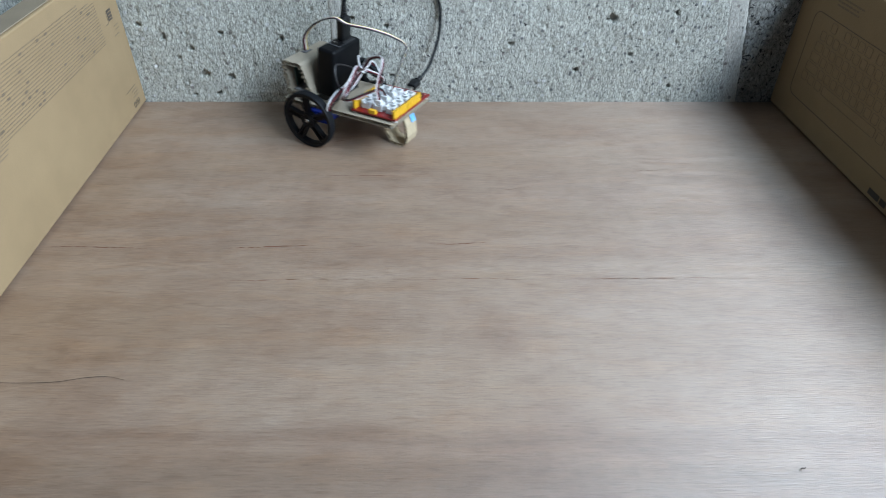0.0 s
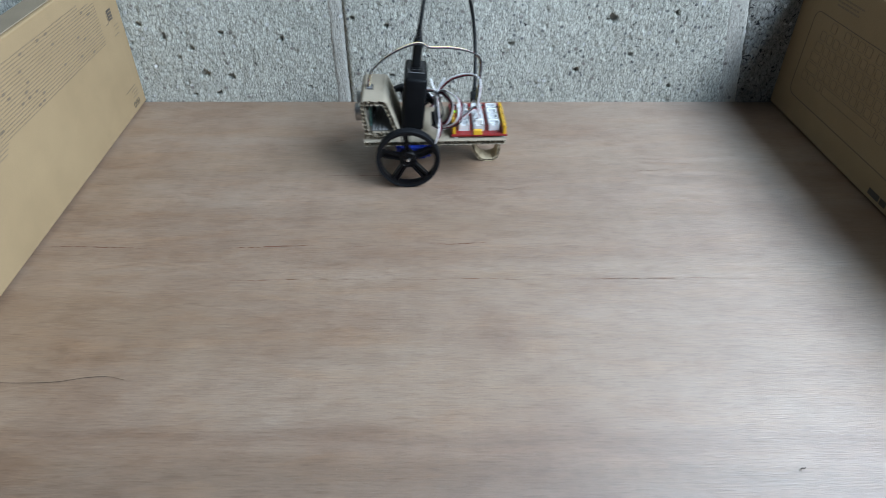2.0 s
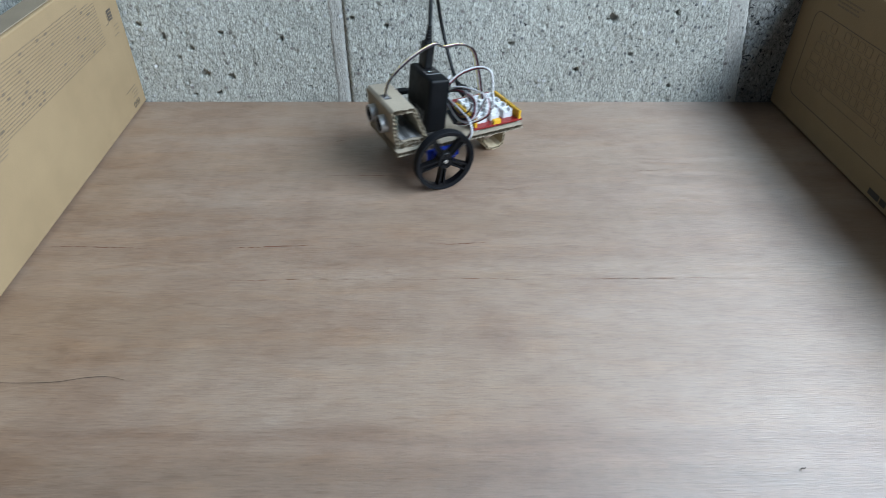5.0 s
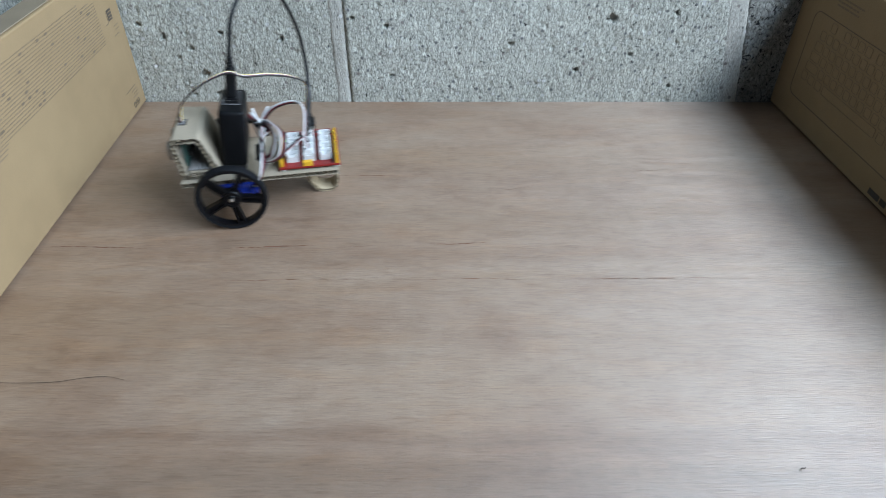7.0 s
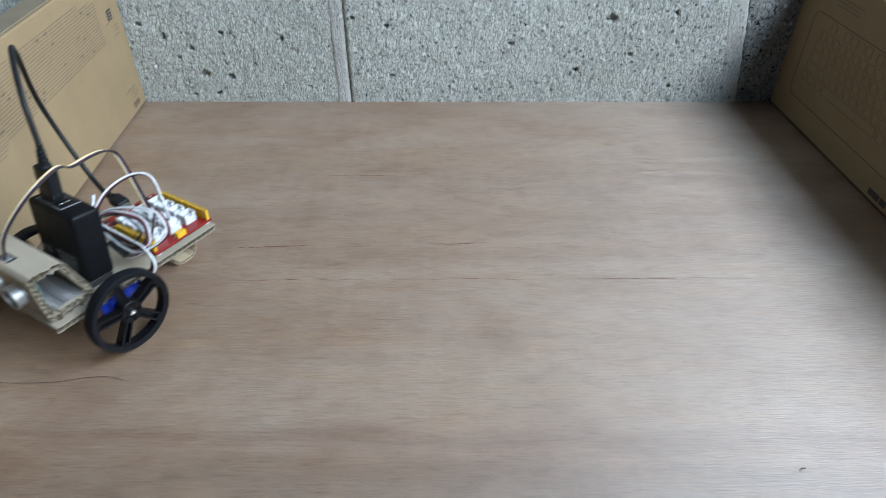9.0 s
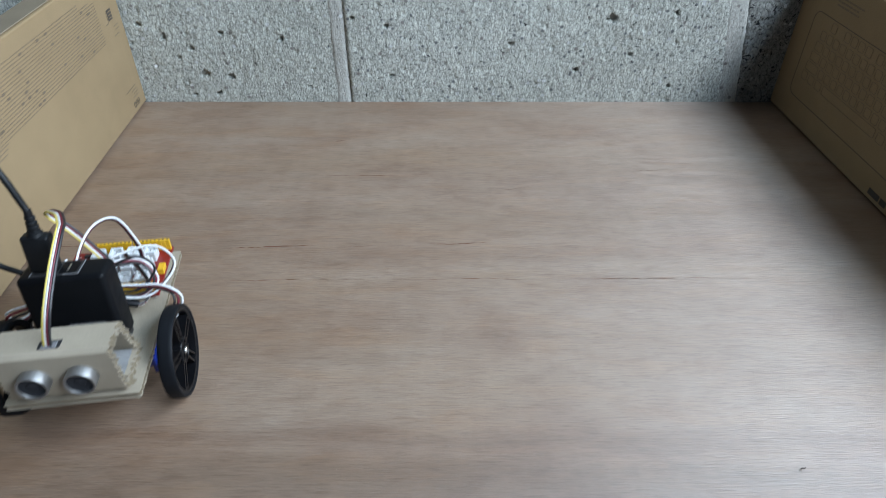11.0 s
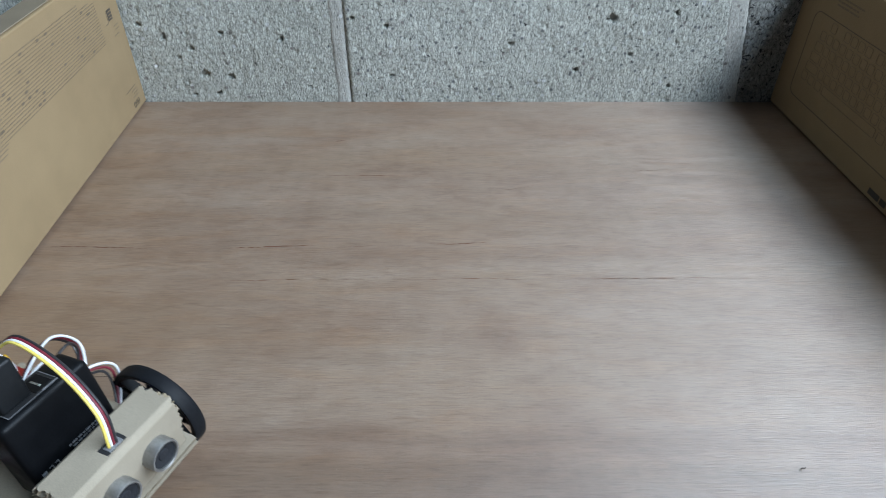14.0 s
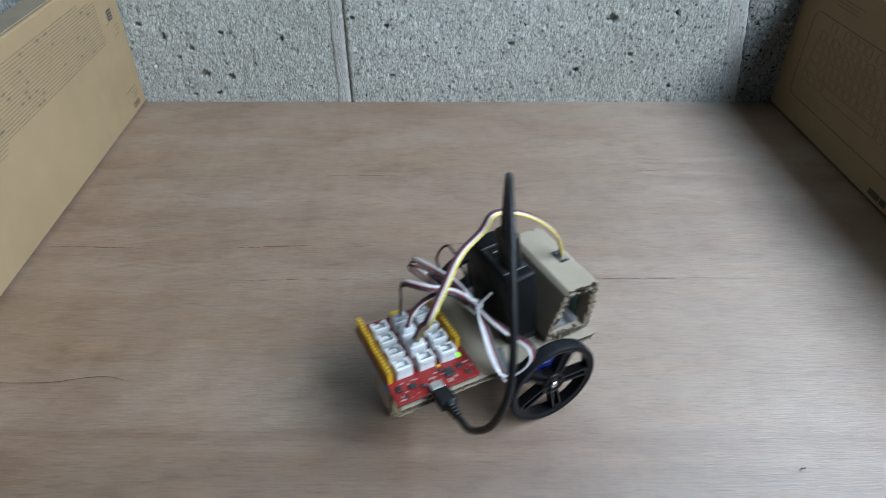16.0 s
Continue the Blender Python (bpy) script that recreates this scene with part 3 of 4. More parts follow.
for z, keys in key_rows:
    z = 0.112 - (0.106 - z) * 0.93
    for x, w in keys:
        if x + w < 0.425:
            part("key_outline", ring_on_face(x, x + w, z - 0.0047, z + 0.0047, 0.0019, 0.0004, -1, 3), INK_FAINT, right_box)
for k, (a, b, z) in enumerate(((0.060, 0.105, 0.1405), (0.061, 0.098, 0.1368), (0.062, 0.100, 0.1332))):
    bm = bmesh.new()
    x = a
    while x < b:
        w = rnd.uniform(0.003, 0.008)
        print_bar(bm, x, min(x + w, b), z - 0.0008, z + 0.0008, -1)
        x += w + 0.0012
    part("text_line", bm, INK_FAINT, right_box)
part("bullet", ring_on_face(0.053, 0.0565, 0.1385, 0.1420, 0.0017, 0.0012, -1), INK, right_box)
# the maker's mark, as plain dark bars
for x, w in ((0.2068, 0.0165), (0.2250, 0.0090)):
    bm = bmesh.new()
    print_bar(bm, x, x + w, 0.0070, 0.0128, -1)
    part("maker_mark", bm, INK, right_box)


# ---- the robot: x forwards, y to its left, millimetres ----
robot = tagged(new("robot_car"), "small two-wheeled cardboard robot with red circuit board and black power bank", "robot")

# base plate of corrugated board
plate = corrugated("base_plate", [(-93, 39.8), (41, 39.8)], -37, 37, -3.4, robot, "grey-brown corrugated cardboard base plate", 4.6)

# sensor housing: a folded cardboard tube
hous = corrugated("sensor_housing", [(33, 43.6), (9.5, 43.2), (7.5, 45), (13, 61), (18.5, 76), (21, 78.2), (40, 78.8), (42.5, 76.5), (41.5, 60), (39.5, 44), (37.5, 40.4), (5, 40.2)][:10] + [(37, 41.5), (14, 40.6)],
                  -31, 31, -3.3, robot, "folded corrugated cardboard sensor housing with ragged ends", 4.2, torn=4.0)
bm = bmesh.new()
creased = [((13.0 + k * 1.5) * MM, (47.6 + (1.3 if k % 2 else 0.0) + 0.5 * math.sin(k * 2.3)) * MM) for k in range(15)]
prism(bm, creased + [(x, z + 0.0004) for x, z in creased[::-1]], -0.0285, 0.0290)
part("paper_lining", bm, PAPER, hous, "grey paper lining")
bm = box_mm(31.6, 39.2, -6.6, 5.4, 78.3, 79.15, 0.3)
part("cable_slot", bm, CHIP, hous, "dark slot for the sensor cable")
part("slot_lining", box_mm(33.2, 38.0, -4.6, 3.4, 78.6, 79.6, 0.3), GREY_PRINT, hous, "grey plug in the slot")

# ultrasonic sensor
sensor = part("ultrasonic_sensor", box_mm(34.0, 35.6, -22, 22, 49, 71, 0.2), BOARD_GREEN, robot, "ultrasonic distance sensor with two metal eyes")
for y in (-12.2, 12.6):
    bm, rings = lathe([(6.9, 36.0), (8.4, 36.0), (8.4, 48.3), (8.15, 49.0), (7.5, 49.1), (7.1, 48.8), (6.9, 47.9), (6.9, 45)], "X", 36)
    can = part("sensor_eye", bm, ALU, sensor, "round aluminium sensor can", pose(0, y * MM, 60.2 * MM), smooth=True)
    bm, rings = lathe([(6.92, 47.7), (5.0, 47.4), (3.2, 47.0), (2.7, 47.6), (0.01, 47.8)], "X", 28)
    part("gauze", bm, GAUZE, can, "dark gauze", smooth=True)
part("component", box_mm(31.2, 34.0, -12, -5, 52, 58, 0.2), CHIP, sensor)
part("component", box_mm(31.2, 34.0, 4, 12, 53, 57, 0.2), CHIP, sensor)
part("cable_socket", box_mm(29.5, 34.2, -4, 8, 63.5, 71, 0.4), SOCKET_WHITE, sensor)

# power bank standing on edge
bank = part("power_bank", box_mm(-20.3, 0.8, -24.5, 24.0, 46.0, 97.5, 3.4, 4), CASE_BLACK, robot, "satin black power bank standing upright",
            pose(-9.75 * MM, 0, 96.2 * MM) @ pose(0, 0, 0, 0, -6.5, 0) @ pose(9.75 * MM, 0, -97.5 * MM), smooth=True)
part("foam_pad", box_mm(-13.0, 7.0, -22, 22, 39.9, 45.2, 0.6), CHIP, robot, "dark adhesive foam pad")
bm = bmesh.new()
add_box(bm, -0.0172, -0.0022, -0.0170, 0.0095, 0.0970, 0.0979, 0.0003, 1)
part("port_panel", bm, CHIP, bank, "glossy black port panel")
for a in ((-17.0, -2.4, 9.2, 9.6), (-17.0, -2.4, -17.2, -16.8), (-2.6, -2.2, 1.0, 9.6)):
    part("panel_rim", box_mm(*a, 97.6, 98.2, 0.05, 1), GREY_PRINT, bank)
part("port", box_mm(-15.5, -3.5, -1.5, 7.8, 97.7, 98.15, 0.1, 1), WHEEL_BLACK, bank)
part("port_tongue", box_mm(-13, -6, 2.2, 3.4, 97.9, 98.4, 0.05, 1), STEEL, bank)
rnd = random.Random(9)
for k in range(6):
    bm = bmesh.new()
    y = 16.5
    while y > -4 + k * 1.0:
        w = rnd.uniform(1.2, 3.2)
        add_box(bm, 0.7 * MM, 0.92 * MM, (y - w) * MM, y * MM, (64 - k * 2.0) * MM, (64.9 - k * 2.0) * MM)
        y -= w + 0.6
    part("rating_text", bm, GREY_PRINT, bank)
for y0 in (-11, -14.2):
    bm = bmesh.new()
    bars = ((0, 0.5, 0, 4.2), (0.5, 2.2, 3.7, 4.2), (0.5, 2.2, 0, 0.5))
    for a, b, c, d in bars:
        add_box(bm, 0.7 * MM, 0.92 * MM, (y0 - b) * MM, (y0 - a) * MM, (59 + c) * MM, (59 + d) * MM)
    part("approval_mark", bm, GREY_PRINT, bank)
bm = bmesh.new()
add_box(bm, 0.7 * MM, 0.92 * MM, -21 * MM, -17.5 * MM, 59 * MM, 59.6 * MM)
add_box(bm, 0.7 * MM, 0.92 * MM, -20.5 * MM, -18 * MM, 60.2 * MM, 63.2 * MM)
part("approval_mark", bm, GREY_PRINT, bank)

# wheels on blue servos
def spoke_mesh():
    """Two thin ribs with a recessed web between them, flared where they meet the rim."""
    bm = bmesh.new()
    for off in (-2.3, 2.3):
        vs = bmesh.ops.create_cube(bm, size=1)["verts"]
        for v in vs:
            far = v.co.x > 0
            v.co = Vector((25.6 if far else 7.4, v.co.y * 6.2, off * (1.15 if far else 0.85) + v.co.z * 1.5)) * MM
    add_box(bm, 7.4 * MM, 25.2 * MM, -0.6 * MM, 0.6 * MM, -1.4 * MM, 1.4 * MM)
    add_box(bm, 23.6 * MM, 25.6 * MM, -3.1 * MM, 3.1 * MM, -3.0 * MM, 3.0 * MM)
    return mesh_of("spoke", bm, WHEEL_BLACK)


def tyre_mesh():
    prof = [(27.2, -4.0), (28.2, -4.4), (29.3, -4.3), (29.85, -3.6), (30.0, -2.0), (30.0, 2.0), (29.85, 3.6), (29.3, 4.3), (28.2, 4.4), (27.2, 4.0), (27.2, -4.0)]
    bm, rings = lathe(prof, "Y", 144)
    for i in range(0, 144, 2):
        for r in rings[3:7]:
            v = r[i]
            v.co.x *= 0.9885
            v.co.z *= 0.9885
    return mesh_of("tyre", bm, RUBBER, True)


TYRE, SPOKE = tyre_mesh(), spoke_mesh()
bm, _ = lathe([(25.4, -3.4), (26.6, -3.8), (27.6, -3.8), (27.6, 3.8), (26.6, 3.8), (25.4, 3.4), (25.0, 0), (25.4, -3.4)], "Y", 60)
RIM = mesh_of("rim", bm, WHEEL_BLACK, True)
bm, _ = lathe([(0.01, -4.2), (7.2, -4.2), (8.2, -3.4), (8.2, 3.2), (7.6, 3.9), (6.9, 4.0), (6.6, 3.5), (4.0, 3.5), (3.6, 4.1), (3.2, 3.2), (0.01, 3.2)], "Y", 30)
HUB = mesh_of("hub", bm, WHEEL_BLACK, True)
bm, _ = lathe([(0.9, 0.0), (1.1, 0.0), (1.1, 1.0), (0.5, 1.0), (0.5, 0.3)], "Y", 10)
RIVET = mesh_of("rivet", bm, WHEEL_BLACK, True)
screw_bm, _ = lathe([(2.2, 2.6), (2.2, 4.1), (1.7, 4.9), (0.8, 5.1), (0.7, 4.4), (0.01, 4.4)], "Y", 20)
SCREW = mesh_of("axle_screw", screw_bm, STEEL, True)
AXLE_Y = 49.6
wheels = {}
for side, sign in (("left", 1), ("right", -1)):
    w = new("wheel")
    w.parent = robot
    tagged(w, "black five-spoked plastic wheel with a rubber tyre")
    for name, data, label in (("rim", RIM, ""), ("hub", HUB, ""), ("tyre", TYRE, "black ribbed rubber tyre"), ("axle_screw", SCREW, "bright steel axle screw")):
        tagged(new(name, data), label).parent = w
    for k in range(5):
        spoke, rivet = new("spoke", SPOKE), new("rivet", RIVET)
        spoke.parent = rivet.parent = w
        spoke.matrix_basis = pose(0, 0, 0, 0, 72 * k, 0)
        rivet.matrix_basis = pose(0, 0, 0, 0, 72 * k + 36, 0) @ pose(5.4 * MM, 3.4 * MM, 0)
    wheels[side] = (w, sign)
    s = sign
    y = sorted((s * 18.0, s * 41.5))
    servo = part("servo", box_mm(-16.5, 6.5, y[0], y[1], 24.2, 36.4, 0.8), SERVO_BLUE, robot, "blue translucent servo motor", smooth=True)
    y = sorted((s * 36.0, s * 38.2))
    part("mounting_lug", box_mm(-21.5, 11.5, y[0], y[1], 24.4, 36.2, 0.4), SERVO_BLUE, servo)
    bm, _ = lathe([(0.01, -2.5), (2.6, -2.5), (2.6, 5.5), (0.01, 5.5)], "Y", 18)
    part("shaft", bm, SOCKET_WHITE, servo, "white output shaft", pose(0, s * 42.5 * MM, 30 * MM))
    bm, _ = lathe([(0.01, -2.0), (5.6, -2.0), (5.6, 1.6), (0.01, 1.6)], "Y", 22)
    part("gear_cap", bm, SERVO_BLUE, servo, "", pose(0, s * 41.0 * MM, 30 * MM))

# rear skid: a folded strip of board that slides on the plywood
skid = corrugated("rear_skid", [(-87, 36.2), (-91, 24), (-92, 12), (-90, 4), (-85, 0.3), (-77, 0.15), (-71, 2.0), (-64, 11.5), (-62, 36.2)], -12, 7, 2.6, robot,
                  "folded pale cardboard skid under the tail", 5.0, PALE_BOARD)
bm = box_mm(-88.4, -87.8, -11.2, -3, 25, 35.5, 0.1, 1)
for v in bm.verts:
    v.co.x -= (35.5 * MM - v.co.z) * 0.33
part("printed_patch", bm, BLUE_PRINT, skid, "blue printed patch")

# controller board
pcb = part("controller_board", box_mm(-94.5, -41.5, -36, 32.4, 42.0, 43.7, 0.25), BOARD_RED, robot, "red controller board with white sockets")
for x, y in ((-91, -32), (-91, 29), (-45, -32), (-45, 29)):
    bm, _ = lathe([(0.01, -2.2), (2.4, -2.2), (2.4, 0.2), (0.01, 0.2)], "Z", 14)
    part("spacer", bm, SOCKET_WHITE, pcb, "", pose(x * MM, y * MM, 42.0 * MM))


def header(x, y0, y1):
    n = int((y1 - y0) / 2.54)
    step = (y1 - y0) / n
    # a strip with a notched outline, one tooth for each pin
    bm = bmesh.new()
    rim = []
    for k in range(n):
        c = y0 + k * step
        rim += [(c + 0.25, x - 1.3), (c + step - 0.25, x - 1.3), (c + step, x - 1.05)]
    back = [(c, 2 * x - q) for c, q in rim]
    outline = [(q * MM, c * MM) for c, q in rim] + [(q * MM, c * MM) for c, q in back[::-1]]
    prism(bm, outline, 43.6 * MM, 52.2 * MM, "Z")
    h = part("pin_header", bm, HEADER_YELLOW, pcb, "yellow female pin header")
    # flat black squares for the dark inside of the holes; the strip is solid
    bm = bmesh.new()
    for k in range(n):
        a = y0 + (k + 0.5) * step
        add_box(bm, (x - 0.55) * MM, (x + 0.55) * MM, (a - 0.55) * MM, (a + 0.55) * MM, 52.1 * MM, 52.35 * MM)
    tagged(part("pin_holes", bm, CHIP, h), kind="stuff")


header(-92.0, -19.8, 5.4)
header(-92.0, 6.6, 31.8)
header(-44.0, -12.0, 8.4)
header(-44.0, 9.6, 30.0)


def socket_bmesh():
    """A four-way latched socket, long side across, with a deep notch in one long wall."""
    bm = bmesh.new()
    for a in ((-5.0, 5.0, -4.0, 4.0, 0, 5.6), (-5.0, -3.7, -4.0, 4.0, 4.4, 8.2), (3.7, 5.0, -4.0, 4.0, 4.4, 8.2), (-3.8, 3.8, -4.0, -2.4, 4.4, 8.2),
              (-3.8, -2.1, 2.7, 4.0, 4.4, 7.6), (2.1, 3.8, 2.7, 4.0, 4.4, 7.6)):
        add_box(bm, *[q * MM for q in a], 0.2 * MM, 1)
    return bm


SOCKET = mesh_of("socket", socket_bmesh(), SOCKET_WHITE)
bm = bmesh.new()
for k in range(4):
    add_box(bm, (-3.3 + 2 * k) * MM, (-2.7 + 2 * k) * MM, -0.4 * MM, 0.4 * MM, 4.4 * MM, 6.6 * MM)
PINS = mesh_of("pins", bm, TIN)
socket_at = []
for x in (-82.5, -68.0, -53.8):
    for y in (-15.0, -3.3, 8.4, 20.1):
        so = new("socket", SOCKET)
        so.parent = pcb
        so.matrix_basis = pose(x * MM, y * MM, 43.6 * MM)
        pn = new("pins", PINS)
        pn.parent = so
        socket_at.append((x, y))
part("jumper_block", box_mm(-70.5, -62.5, 28.0, 32.2, 43.6, 47.8, 0.3), HEADER_YELLOW, pcb, "yellow pin block")
usb = part("micro_usb_port", box_mm(-73.6, -65.6, -36.8, -31.2, 43.7, 46.6, 0.5), STEEL, pcb, "steel micro USB port")
for x0, x1, y0, y1, zt in ((-61, -55, -30, -24, 45.0), (-83.5, -79, -29, -25.5, 44.9), (-77, -74.5, -31, -28.5, 44.8), (-52, -48.5, -27, -24, 44.8), (-91, -88, -28, -24, 45.2), (-64, -61.5, -24.5, -22, 44.6),
                           (-49, -46, -33, -30, 44.8), (-88, -86.5, -34, -31, 44.5)):
    part("chip", box_mm(x0, x1, y0, y1, 43.6, zt, 0.15, 1), CHIP, pcb)
bm = bmesh.new()
rnd = random.Random(12)
for k in range(46):
    x, y = rnd.uniform(-92, -44), rnd.uniform(-34.5, -22.5)
    if -75 < x < -64 and y < -30:
        continue
    w, d = rnd.choice(((0.7, 1.4), (1.4, 0.7), (0.6, 0.6), (2.2, 0.5)))
    add_box(bm, x * MM, (x + w) * MM, y * MM, (y + d) * MM, 43.65 * MM, 44.0 * MM)
part("surface_parts", bm, TIN, pcb, "small tinned parts and white markings")
part("power_lamp", box_mm(-47.8, -45.6, -18.8, -15.4, 43.6, 44.5, 0.2, 1), LED_GREEN, pcb, "lit green indicator")
part("status_lamp", box_mm(-62.5, -60.5, -20.8, -19.2, 43.6, 45.0, 0.2, 1), HEADER_YELLOW, pcb)
for x, y in ((-68.0, -3.3), (-68.0, 8.4), (-68.0, 20.1)):
    part("cable_plug", box_mm(x - 3.6, x + 3.6, y - 2.2, y + 2.6, 48.0, 54.5, 0.4), SOCKET_WHITE, pcb, "white cable plug")

# USB cable from the power bank to the board
USB_LINE = [(-14, -8, 134), (-21, -19, 162), (-38, -46, 180), (-53, -74, 167), (-67, -102, 124), (-72, -99, 90), (-72, -79, 60), (-70, -62, 49)]
bm = bmesh.new()
sweep(bm, glide(USB_LINE, 14), 1.9, 10)
cable = part("usb_cable", bm, PLUG_BLACK, robot, "black USB cable in a high loop", smooth=True)
tilt = Vector((-14 + 9.2, -8 + 9.4, 134 - 97)).normalized()
side = tilt.cross(Vector((1, 0, 0))).normalized()
turn = Matrix((side.cross(tilt), side, tilt)).transposed().to_4x4()
bm = bmesh.new()
add_box(bm, -0.0042, 0.0042, -0.0076, 0.0076, -0.001, 0.0225, 0.0017, 3)
plug = part("usb_plug", bm, PLUG_BLACK, cable, "moulded black USB plug", Matrix.Translation((-9.2 * MM, -9.4 * MM, 97.5 * MM)) @ turn, smooth=True)
bm, _ = lathe([(0.01, 21.5), (4.6, 22.0), (4.0, 24), (3.3, 24.4), (3.6, 24.6), (3.5, 25.3), (2.8, 25.5), (2.8, 26.2), (3.2, 26.6), (3.2, 27.8), (2.6, 28.2), (2.6, 29), (3.0, 29.4), (3.0, 30.6), (2.4, 31), (2.4, 31.8), (2.8, 32.2), (2.7, 33.6), (2.2, 34), (2.1, 38), (0.01, 38.1)], "Z", 20)
bm.transform(Matrix.Translation((-9.2 * MM, -9.4 * MM, 97.5 * MM)) @ turn)
part("strain_relief", bm, PLUG_BLACK, cable, "ribbed strain relief", smooth=True)
mic = Vector((-69.7, -36.5, 45.2))
way = (Vector((-70, -62, 49)) - mic).normalized()
turn = way.to_track_quat("Z", "X").to_matrix().to_4x4()
bm = bmesh.new()
add_box(bm, -0.0034, 0.0034, -0.0053, 0.0053, 0.002, 0.0150, 0.0014, 3)
bm.transform(Matrix.Translation(mic * MM) @ turn)
part("micro_usb_plug", bm, PLUG_BLACK, cable, "moulded black micro USB plug", smooth=True)
bm, _ = lathe([(0.01, 14.5), (4.2, 14.6), (3.4, 17.5), (2.9, 18), (3.2, 18.6), (3.1, 19.8), (2.6, 20.2), (2.9, 20.9), (2.8, 22), (2.4, 22.4), (2.6, 23), (2.5, 24.3), (2.0, 24.8), (1.95, 27), (0.01, 27.1)], "Z", 18)
bm.transform(Matrix.Translation(mic * MM) @ turn)
part("strain_relief", bm, PLUG_BLACK, cable, "ribbed strain relief", smooth=True)
bm = bmesh.new()
add_box(bm, -0.0010, 0.0010, -0.0034, 0.0034, -0.003, 0.0025, 0.0003, 1)
bm.transform(Matrix.Translation(mic * MM) @ turn)
part("plug_shell", bm, STEEL, cable, "steel plug shell")

# sensor cable: four flat strands over the power bank
ribbon("sensor_cable", [(35, 0, 66), (36, -1, 79), (31, 3, 97), (12, 6, 114), (-11, 6, 123), (-23, 1, 117), (-42, -8, 113), (-60, -22, 104), (-72, -29, 93), (-71, -18, 78), (-68, -3.3, 54)],
       [WIRE_BLACK, WIRE_RED, WIRE_WHITE, WIRE_YELLOW], robot, "flat four-strand cable, yellow, white, maroon and black", 1.25, (-0.25, -1, 0), 0.74)
# servo cables: three flat strands each, tied together and looped beside the board
TRIO = [WIRE_BLACK, WIRE_RED, WIRE_WHITE]
ribbon("servo_cable", [(-12, 26, 33), (-21, 41, 35), (-28, 49, 50), (-31, 40, 58), (-30, 22, 62), (-29.6, -4, 67), (-36, 8, 78), (-49, 35, 79), (-47, 47, 66), (-36, 38, 55), (-29, 27, 53), (-28, 8, 58),
                       (-29.6, -8, 68), (-42, -6, 83), (-60, 0, 90), (-69, 11, 88), (-67, 20, 68), (-68, 20.1, 54)],
       TRIO[::-1], robot, "flat three-strand servo cable, white, maroon and black", 1.35, (-0.57, -0.51, 0.64), 0.78, ((2, 2.2), (3, 2.5), (7, 1.6), (8, 1.8), (9, 1.5)))
right_cable = ribbon("servo_cable", [(-12, -26, 33), (-22, -42, 36), (-30, -45, 43), (-31, -34, 52), (-30, -20, 62), (-29, -9, 68), (-26, -18, 66), (-20, -30, 62), (-14, -44, 61), (-16, -50, 55), (-24, -48, 46),
                                     (-32, -43, 45), (-34, -32, 54), (-32, -18, 63), (-30, -7, 69), (-35, 10, 76), (-42, 28, 72), (-37, 36, 60), (-30, 26, 54), (-29, 8, 58), (-30, -6, 66), (-27, 10, 56),
                                     (-25, 26, 50.5), (-38, 30, 51), (-52, 22, 57), (-64, 11, 61), (-68, 8.4, 54)],
       TRIO, robot, "flat three-strand servo cable, white, maroon and black", 1.35, (0.04, -0.22, -0.97), 0.78, ((7, 1.6), (8, 2.2), (9, 2.0)))
# one black strand has come away into a loop of its own
bm = bmesh.new()
sweep(bm, glide([(-30, -6, 67), (-27, 14, 80), (-28, 33, 86.5), (-33, 39, 72), (-30, 26, 58.7), (-29, 8, 60), (-30, -8, 65)], 9), 0.8, 7)
part("loose_wire", bm, WIRE_BLACK, right_cable, "black strand in a loop of its own", smooth=True)
bm = bmesh.new()
add_box(bm, -0.0024, 0.0024, -0.0085, 0.0085, -0.0013, 0.0013, 0.0003, 1)
joint = part("cable_joint", bm, PLUG_BLACK, right_cable, "black three-way cable joint", pose(-28 * MM, -38 * MM, 48.5 * MM, 38, 0, 0))
other = new("cable_joint", joint.data)
other.parent, other.matrix_basis = right_cable, pose(-25 * MM, 17 * MM, 53.5 * MM, -20, 0, 0)
bm = bmesh.new()
sweep(bm, glide([(-31, -10, 65), (-26, -8, 69), (-29, -4, 71), (-33, -5, 67), (-31, -10, 65)], 6), 0.9, 6)
tie = part("twist_tie", bm, WIRE_WHITE, robot, "white twist tie", smooth=True)
for tip in ((-23, -13, 81), (-37, -13, 82)):
    bm = bmesh.new()
    sweep(bm, glide([(-29, -7, 68), ((-29 + tip[0]) / 2 + 1, (-7 + tip[1]) / 2, 75), tip], 5), 1.0, 6)
    part("tie_end", bm, WIRE_WHITE, tie, smooth=True)


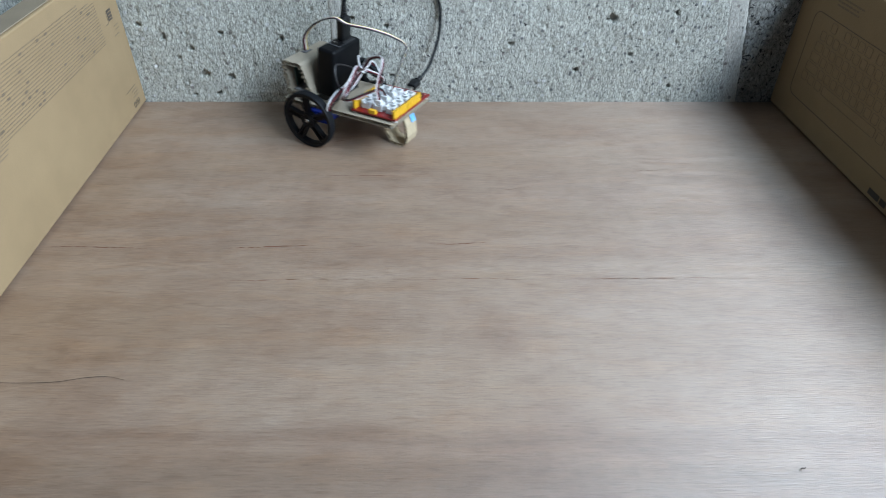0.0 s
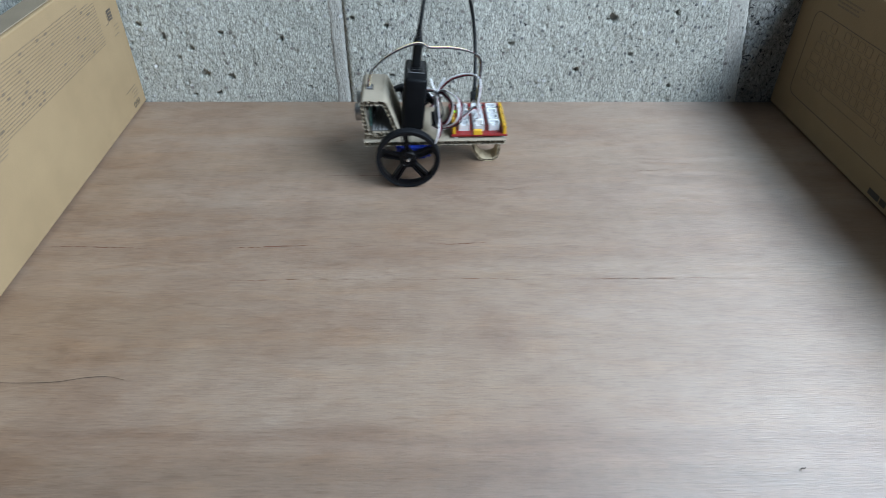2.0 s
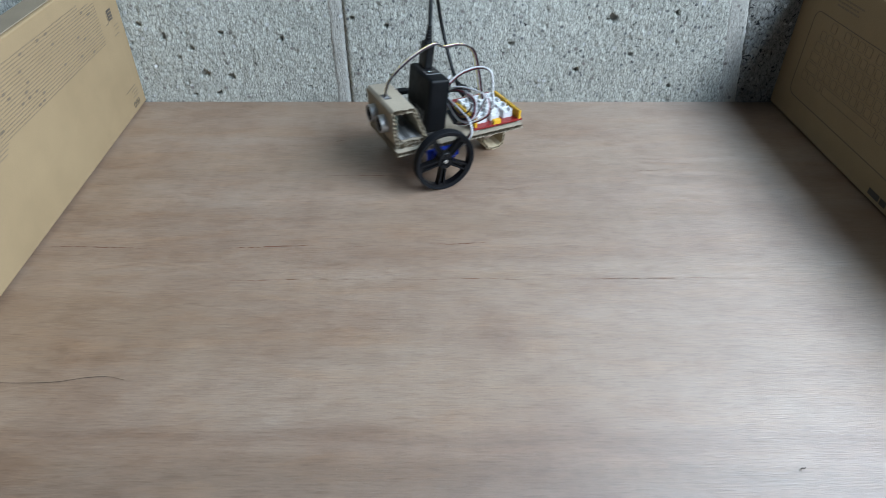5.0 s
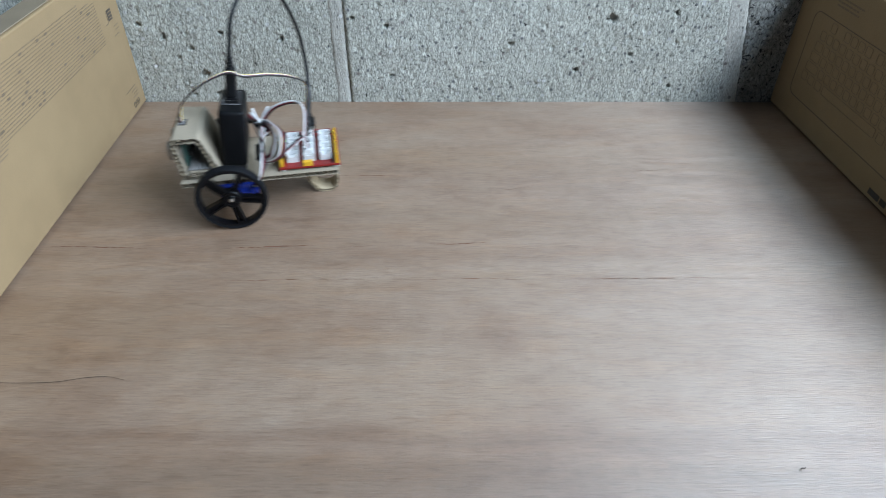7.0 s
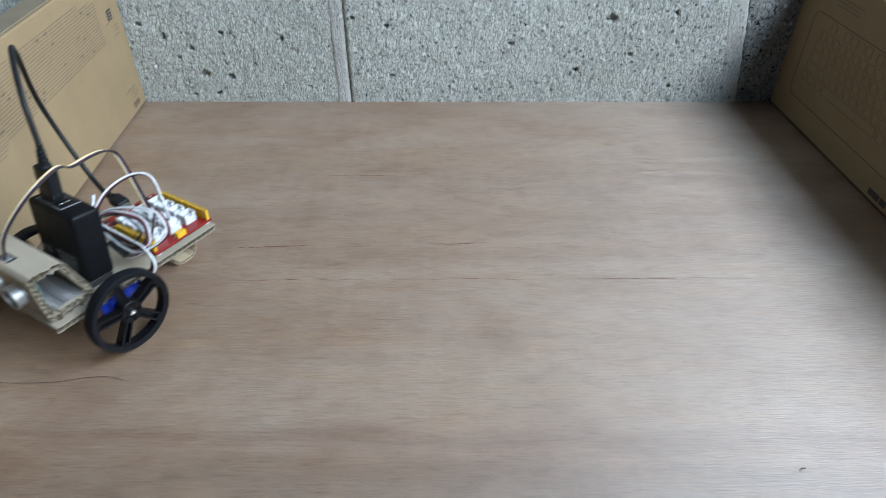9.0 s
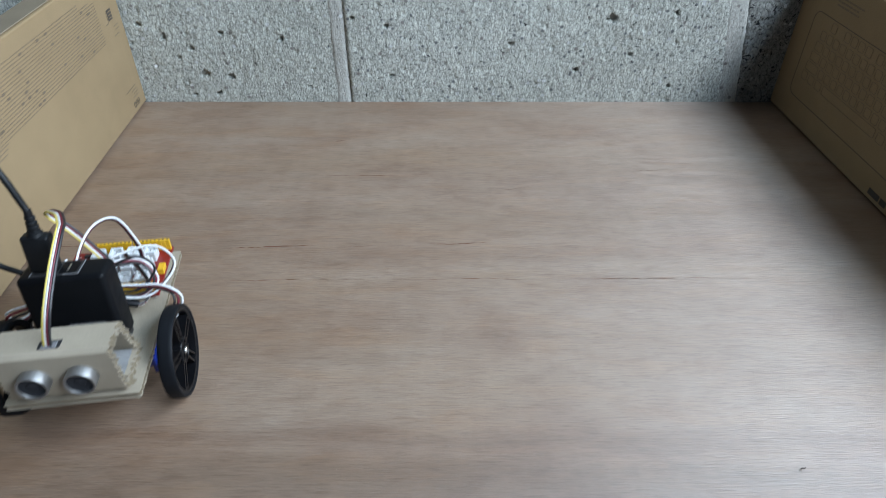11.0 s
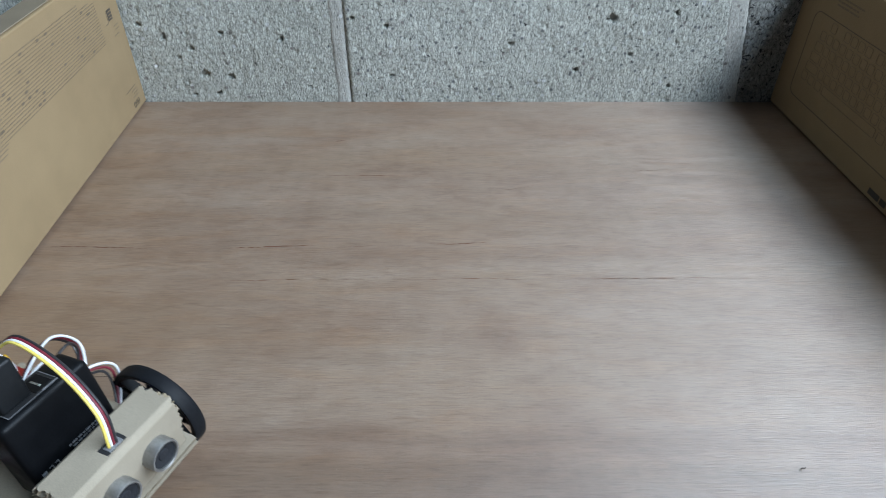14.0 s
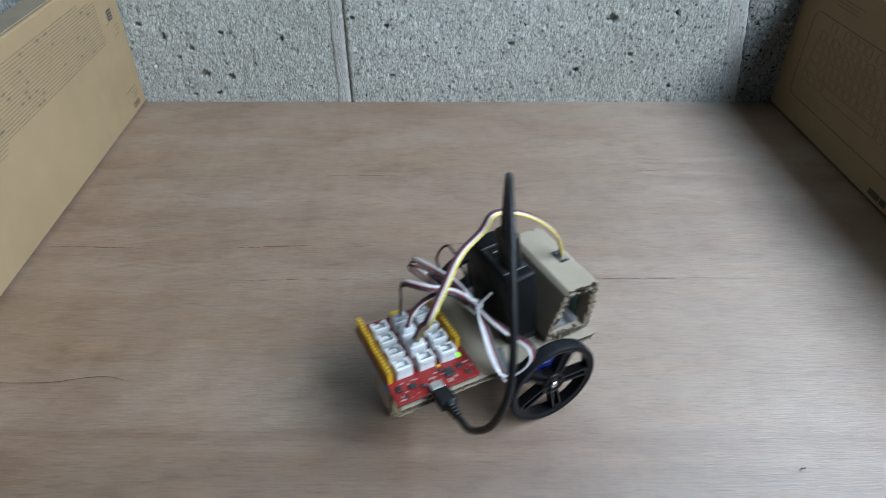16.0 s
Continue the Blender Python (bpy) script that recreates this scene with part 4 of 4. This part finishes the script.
# ---- what moves ----
ROBOT_ROWS = (
    (0.0, -0.1143, 0.6523, 151.4), (0.2, -0.0818, 0.6326, 152.5), (0.5, -0.0365, 0.6055, 157.3), (0.8, 0.0141, 0.5925, 176.0),
    (1.0, 0.0483, 0.5928, 187.5), (1.2, 0.0692, 0.5978, 199.2), (1.5, 0.0338, 0.5878, 191.6), (2.0, -0.0345, 0.5789, 182.1),
    (2.5, -0.1035, 0.5821, 172.7), (3.0, -0.1763, 0.5955, 165.1), (3.5, -0.2320, 0.6128, 161.8), (3.7, -0.1999, 0.6002, 161.5),
    (4.0, -0.1484, 0.5835, 162.3), (4.2, -0.1160, 0.5733, 169.7), (4.45, -0.0690, 0.5680, 184.0), (4.7, -0.0260, 0.5720, 200.0),
    (4.85, -0.0100, 0.5765, 208.0), (5.15, -0.0400, 0.5620, 203.0), (5.65, -0.1050, 0.5377, 198.0), (6.3, -0.1943, 0.5121, 193.5),
    (6.5, -0.2235, 0.5039, 191.8), (6.65, -0.2300, 0.5022, 191.0), (6.8, -0.2233, 0.5030, 190.8), (7.0, -0.1896, 0.5112, 190.6),
    (7.3, -0.1365, 0.5231, 190.8), (7.5, -0.1520, 0.5180, 201.2), (7.8, -0.1820, 0.4976, 225.3), (8.0, -0.1960, 0.4778, 241.2),
    (8.5, -0.2232, 0.4149, 243.3), (9.0, -0.2578, 0.3490, 238.7), (9.2, -0.2732, 0.3251, 235.8), (9.4, -0.2860, 0.3060, 234.0),
    (9.75, -0.2570, 0.3460, 234.0), (10.1, -0.2290, 0.3840, 236.5), (10.35, -0.2300, 0.3680, 259.0), (10.6, -0.2270, 0.3380, 283.0),
    (11.0, -0.2180, 0.2790, 278.0), (11.3, -0.2113, 0.2342, 274.8), (11.5, -0.2081, 0.2022, 273.8), (11.7, -0.2078, 0.1711, 272.0),
    (12.0, -0.2059, 0.1907, 275.0), (12.2, -0.2104, 0.2226, 277.4), (12.5, -0.2149, 0.2565, 281.0), (12.8, -0.1965, 0.2204, 300.6),
    (13.0, -0.1785, 0.1982, 317.6), (13.3, -0.1383, 0.1753, 331.0), (13.5, -0.1150, 0.1662, 328.0), (13.7, -0.1403, 0.1759, 331.0),
    (14.0, -0.1860, 0.1957, 336.4), (14.3, -0.1923, 0.1977, 348.9), (14.5, -0.1639, 0.1966, 361.3), (14.7, -0.1357, 0.2018, 375.0),
    (15.0, -0.0965, 0.2222, 389.9), (15.5, -0.0282, 0.2648, 389.1), (16.0, 0.0430, 0.3058, 386.9))


def monotone(ts, vs, t):
    """A smooth curve through the rows that never swings past them."""
    n = len(ts)
    d = [(vs[i + 1] - vs[i]) / (ts[i + 1] - ts[i]) for i in range(n - 1)]
    def slope(i):
        if i == 0:
            return d[0]
        if i == n - 1:
            return d[-1]
        if d[i - 1] * d[i] <= 0:
            return 0.0
        h0, h1 = ts[i] - ts[i - 1], ts[i + 1] - ts[i]
        return (h0 + h1) * 3 / ((2 * h1 + h0) / d[i - 1] + (h1 + 2 * h0) / d[i])
    i = min(max(j for j in range(n) if ts[j] <= t + 1e-9), n - 2)
    h = ts[i + 1] - ts[i]
    u = (t - ts[i]) / h
    return ((1 + 2 * u) * (1 - u) ** 2 * vs[i] + u * (1 - u) ** 2 * h * slope(i) + u * u * (3 - 2 * u) * vs[i + 1] + u * u * (u - 1) * h * slope(i + 1))


def motions():
    ts = [r[0] for r in ROBOT_ROWS]
    steps = [(k / 10, *(monotone(ts, [r[c] for r in ROBOT_ROWS], k / 10) for c in (1, 2, 3))) for k in range(161)]
    walk(robot, [(t, pose(x, y, 0, 0, 0, a)) for t, x, y, a in steps])
    # the wheels roll on the plywood, slipping a little at each reversal
    for wheel, sign in wheels.values():
        angle, rows, last = START_TURN[sign], [], None
        for t, x, y, a in steps:
            if last:
                mid = radians((a + last[3]) / 2)
                ahead = (x - last[1]) * math.cos(mid) + (y - last[2]) * math.sin(mid)
                angle += math.degrees((ahead - sign * radians(a - last[3]) * AXLE_Y * MM) / 0.030) + SPIN[sign] * 0.1
            # the right wheel is the same wheel turned to face outwards
            face = pose(0, sign * AXLE_Y * MM, 0.030) @ Matrix.Rotation(radians(angle), 4, "Y") @ pose(0, 0, 0, 0, 0, 0 if sign > 0 else 180)
            rows.append((t, face))
            last = (t, x, y, a)
        walk(wheel, rows)


# turn of each wheel at the start, and how much it spins past the board each second
START_TURN = {1: -14.0, -1: 14.0}
SPIN = {1: 6.2, -1: 0.0}
motions()
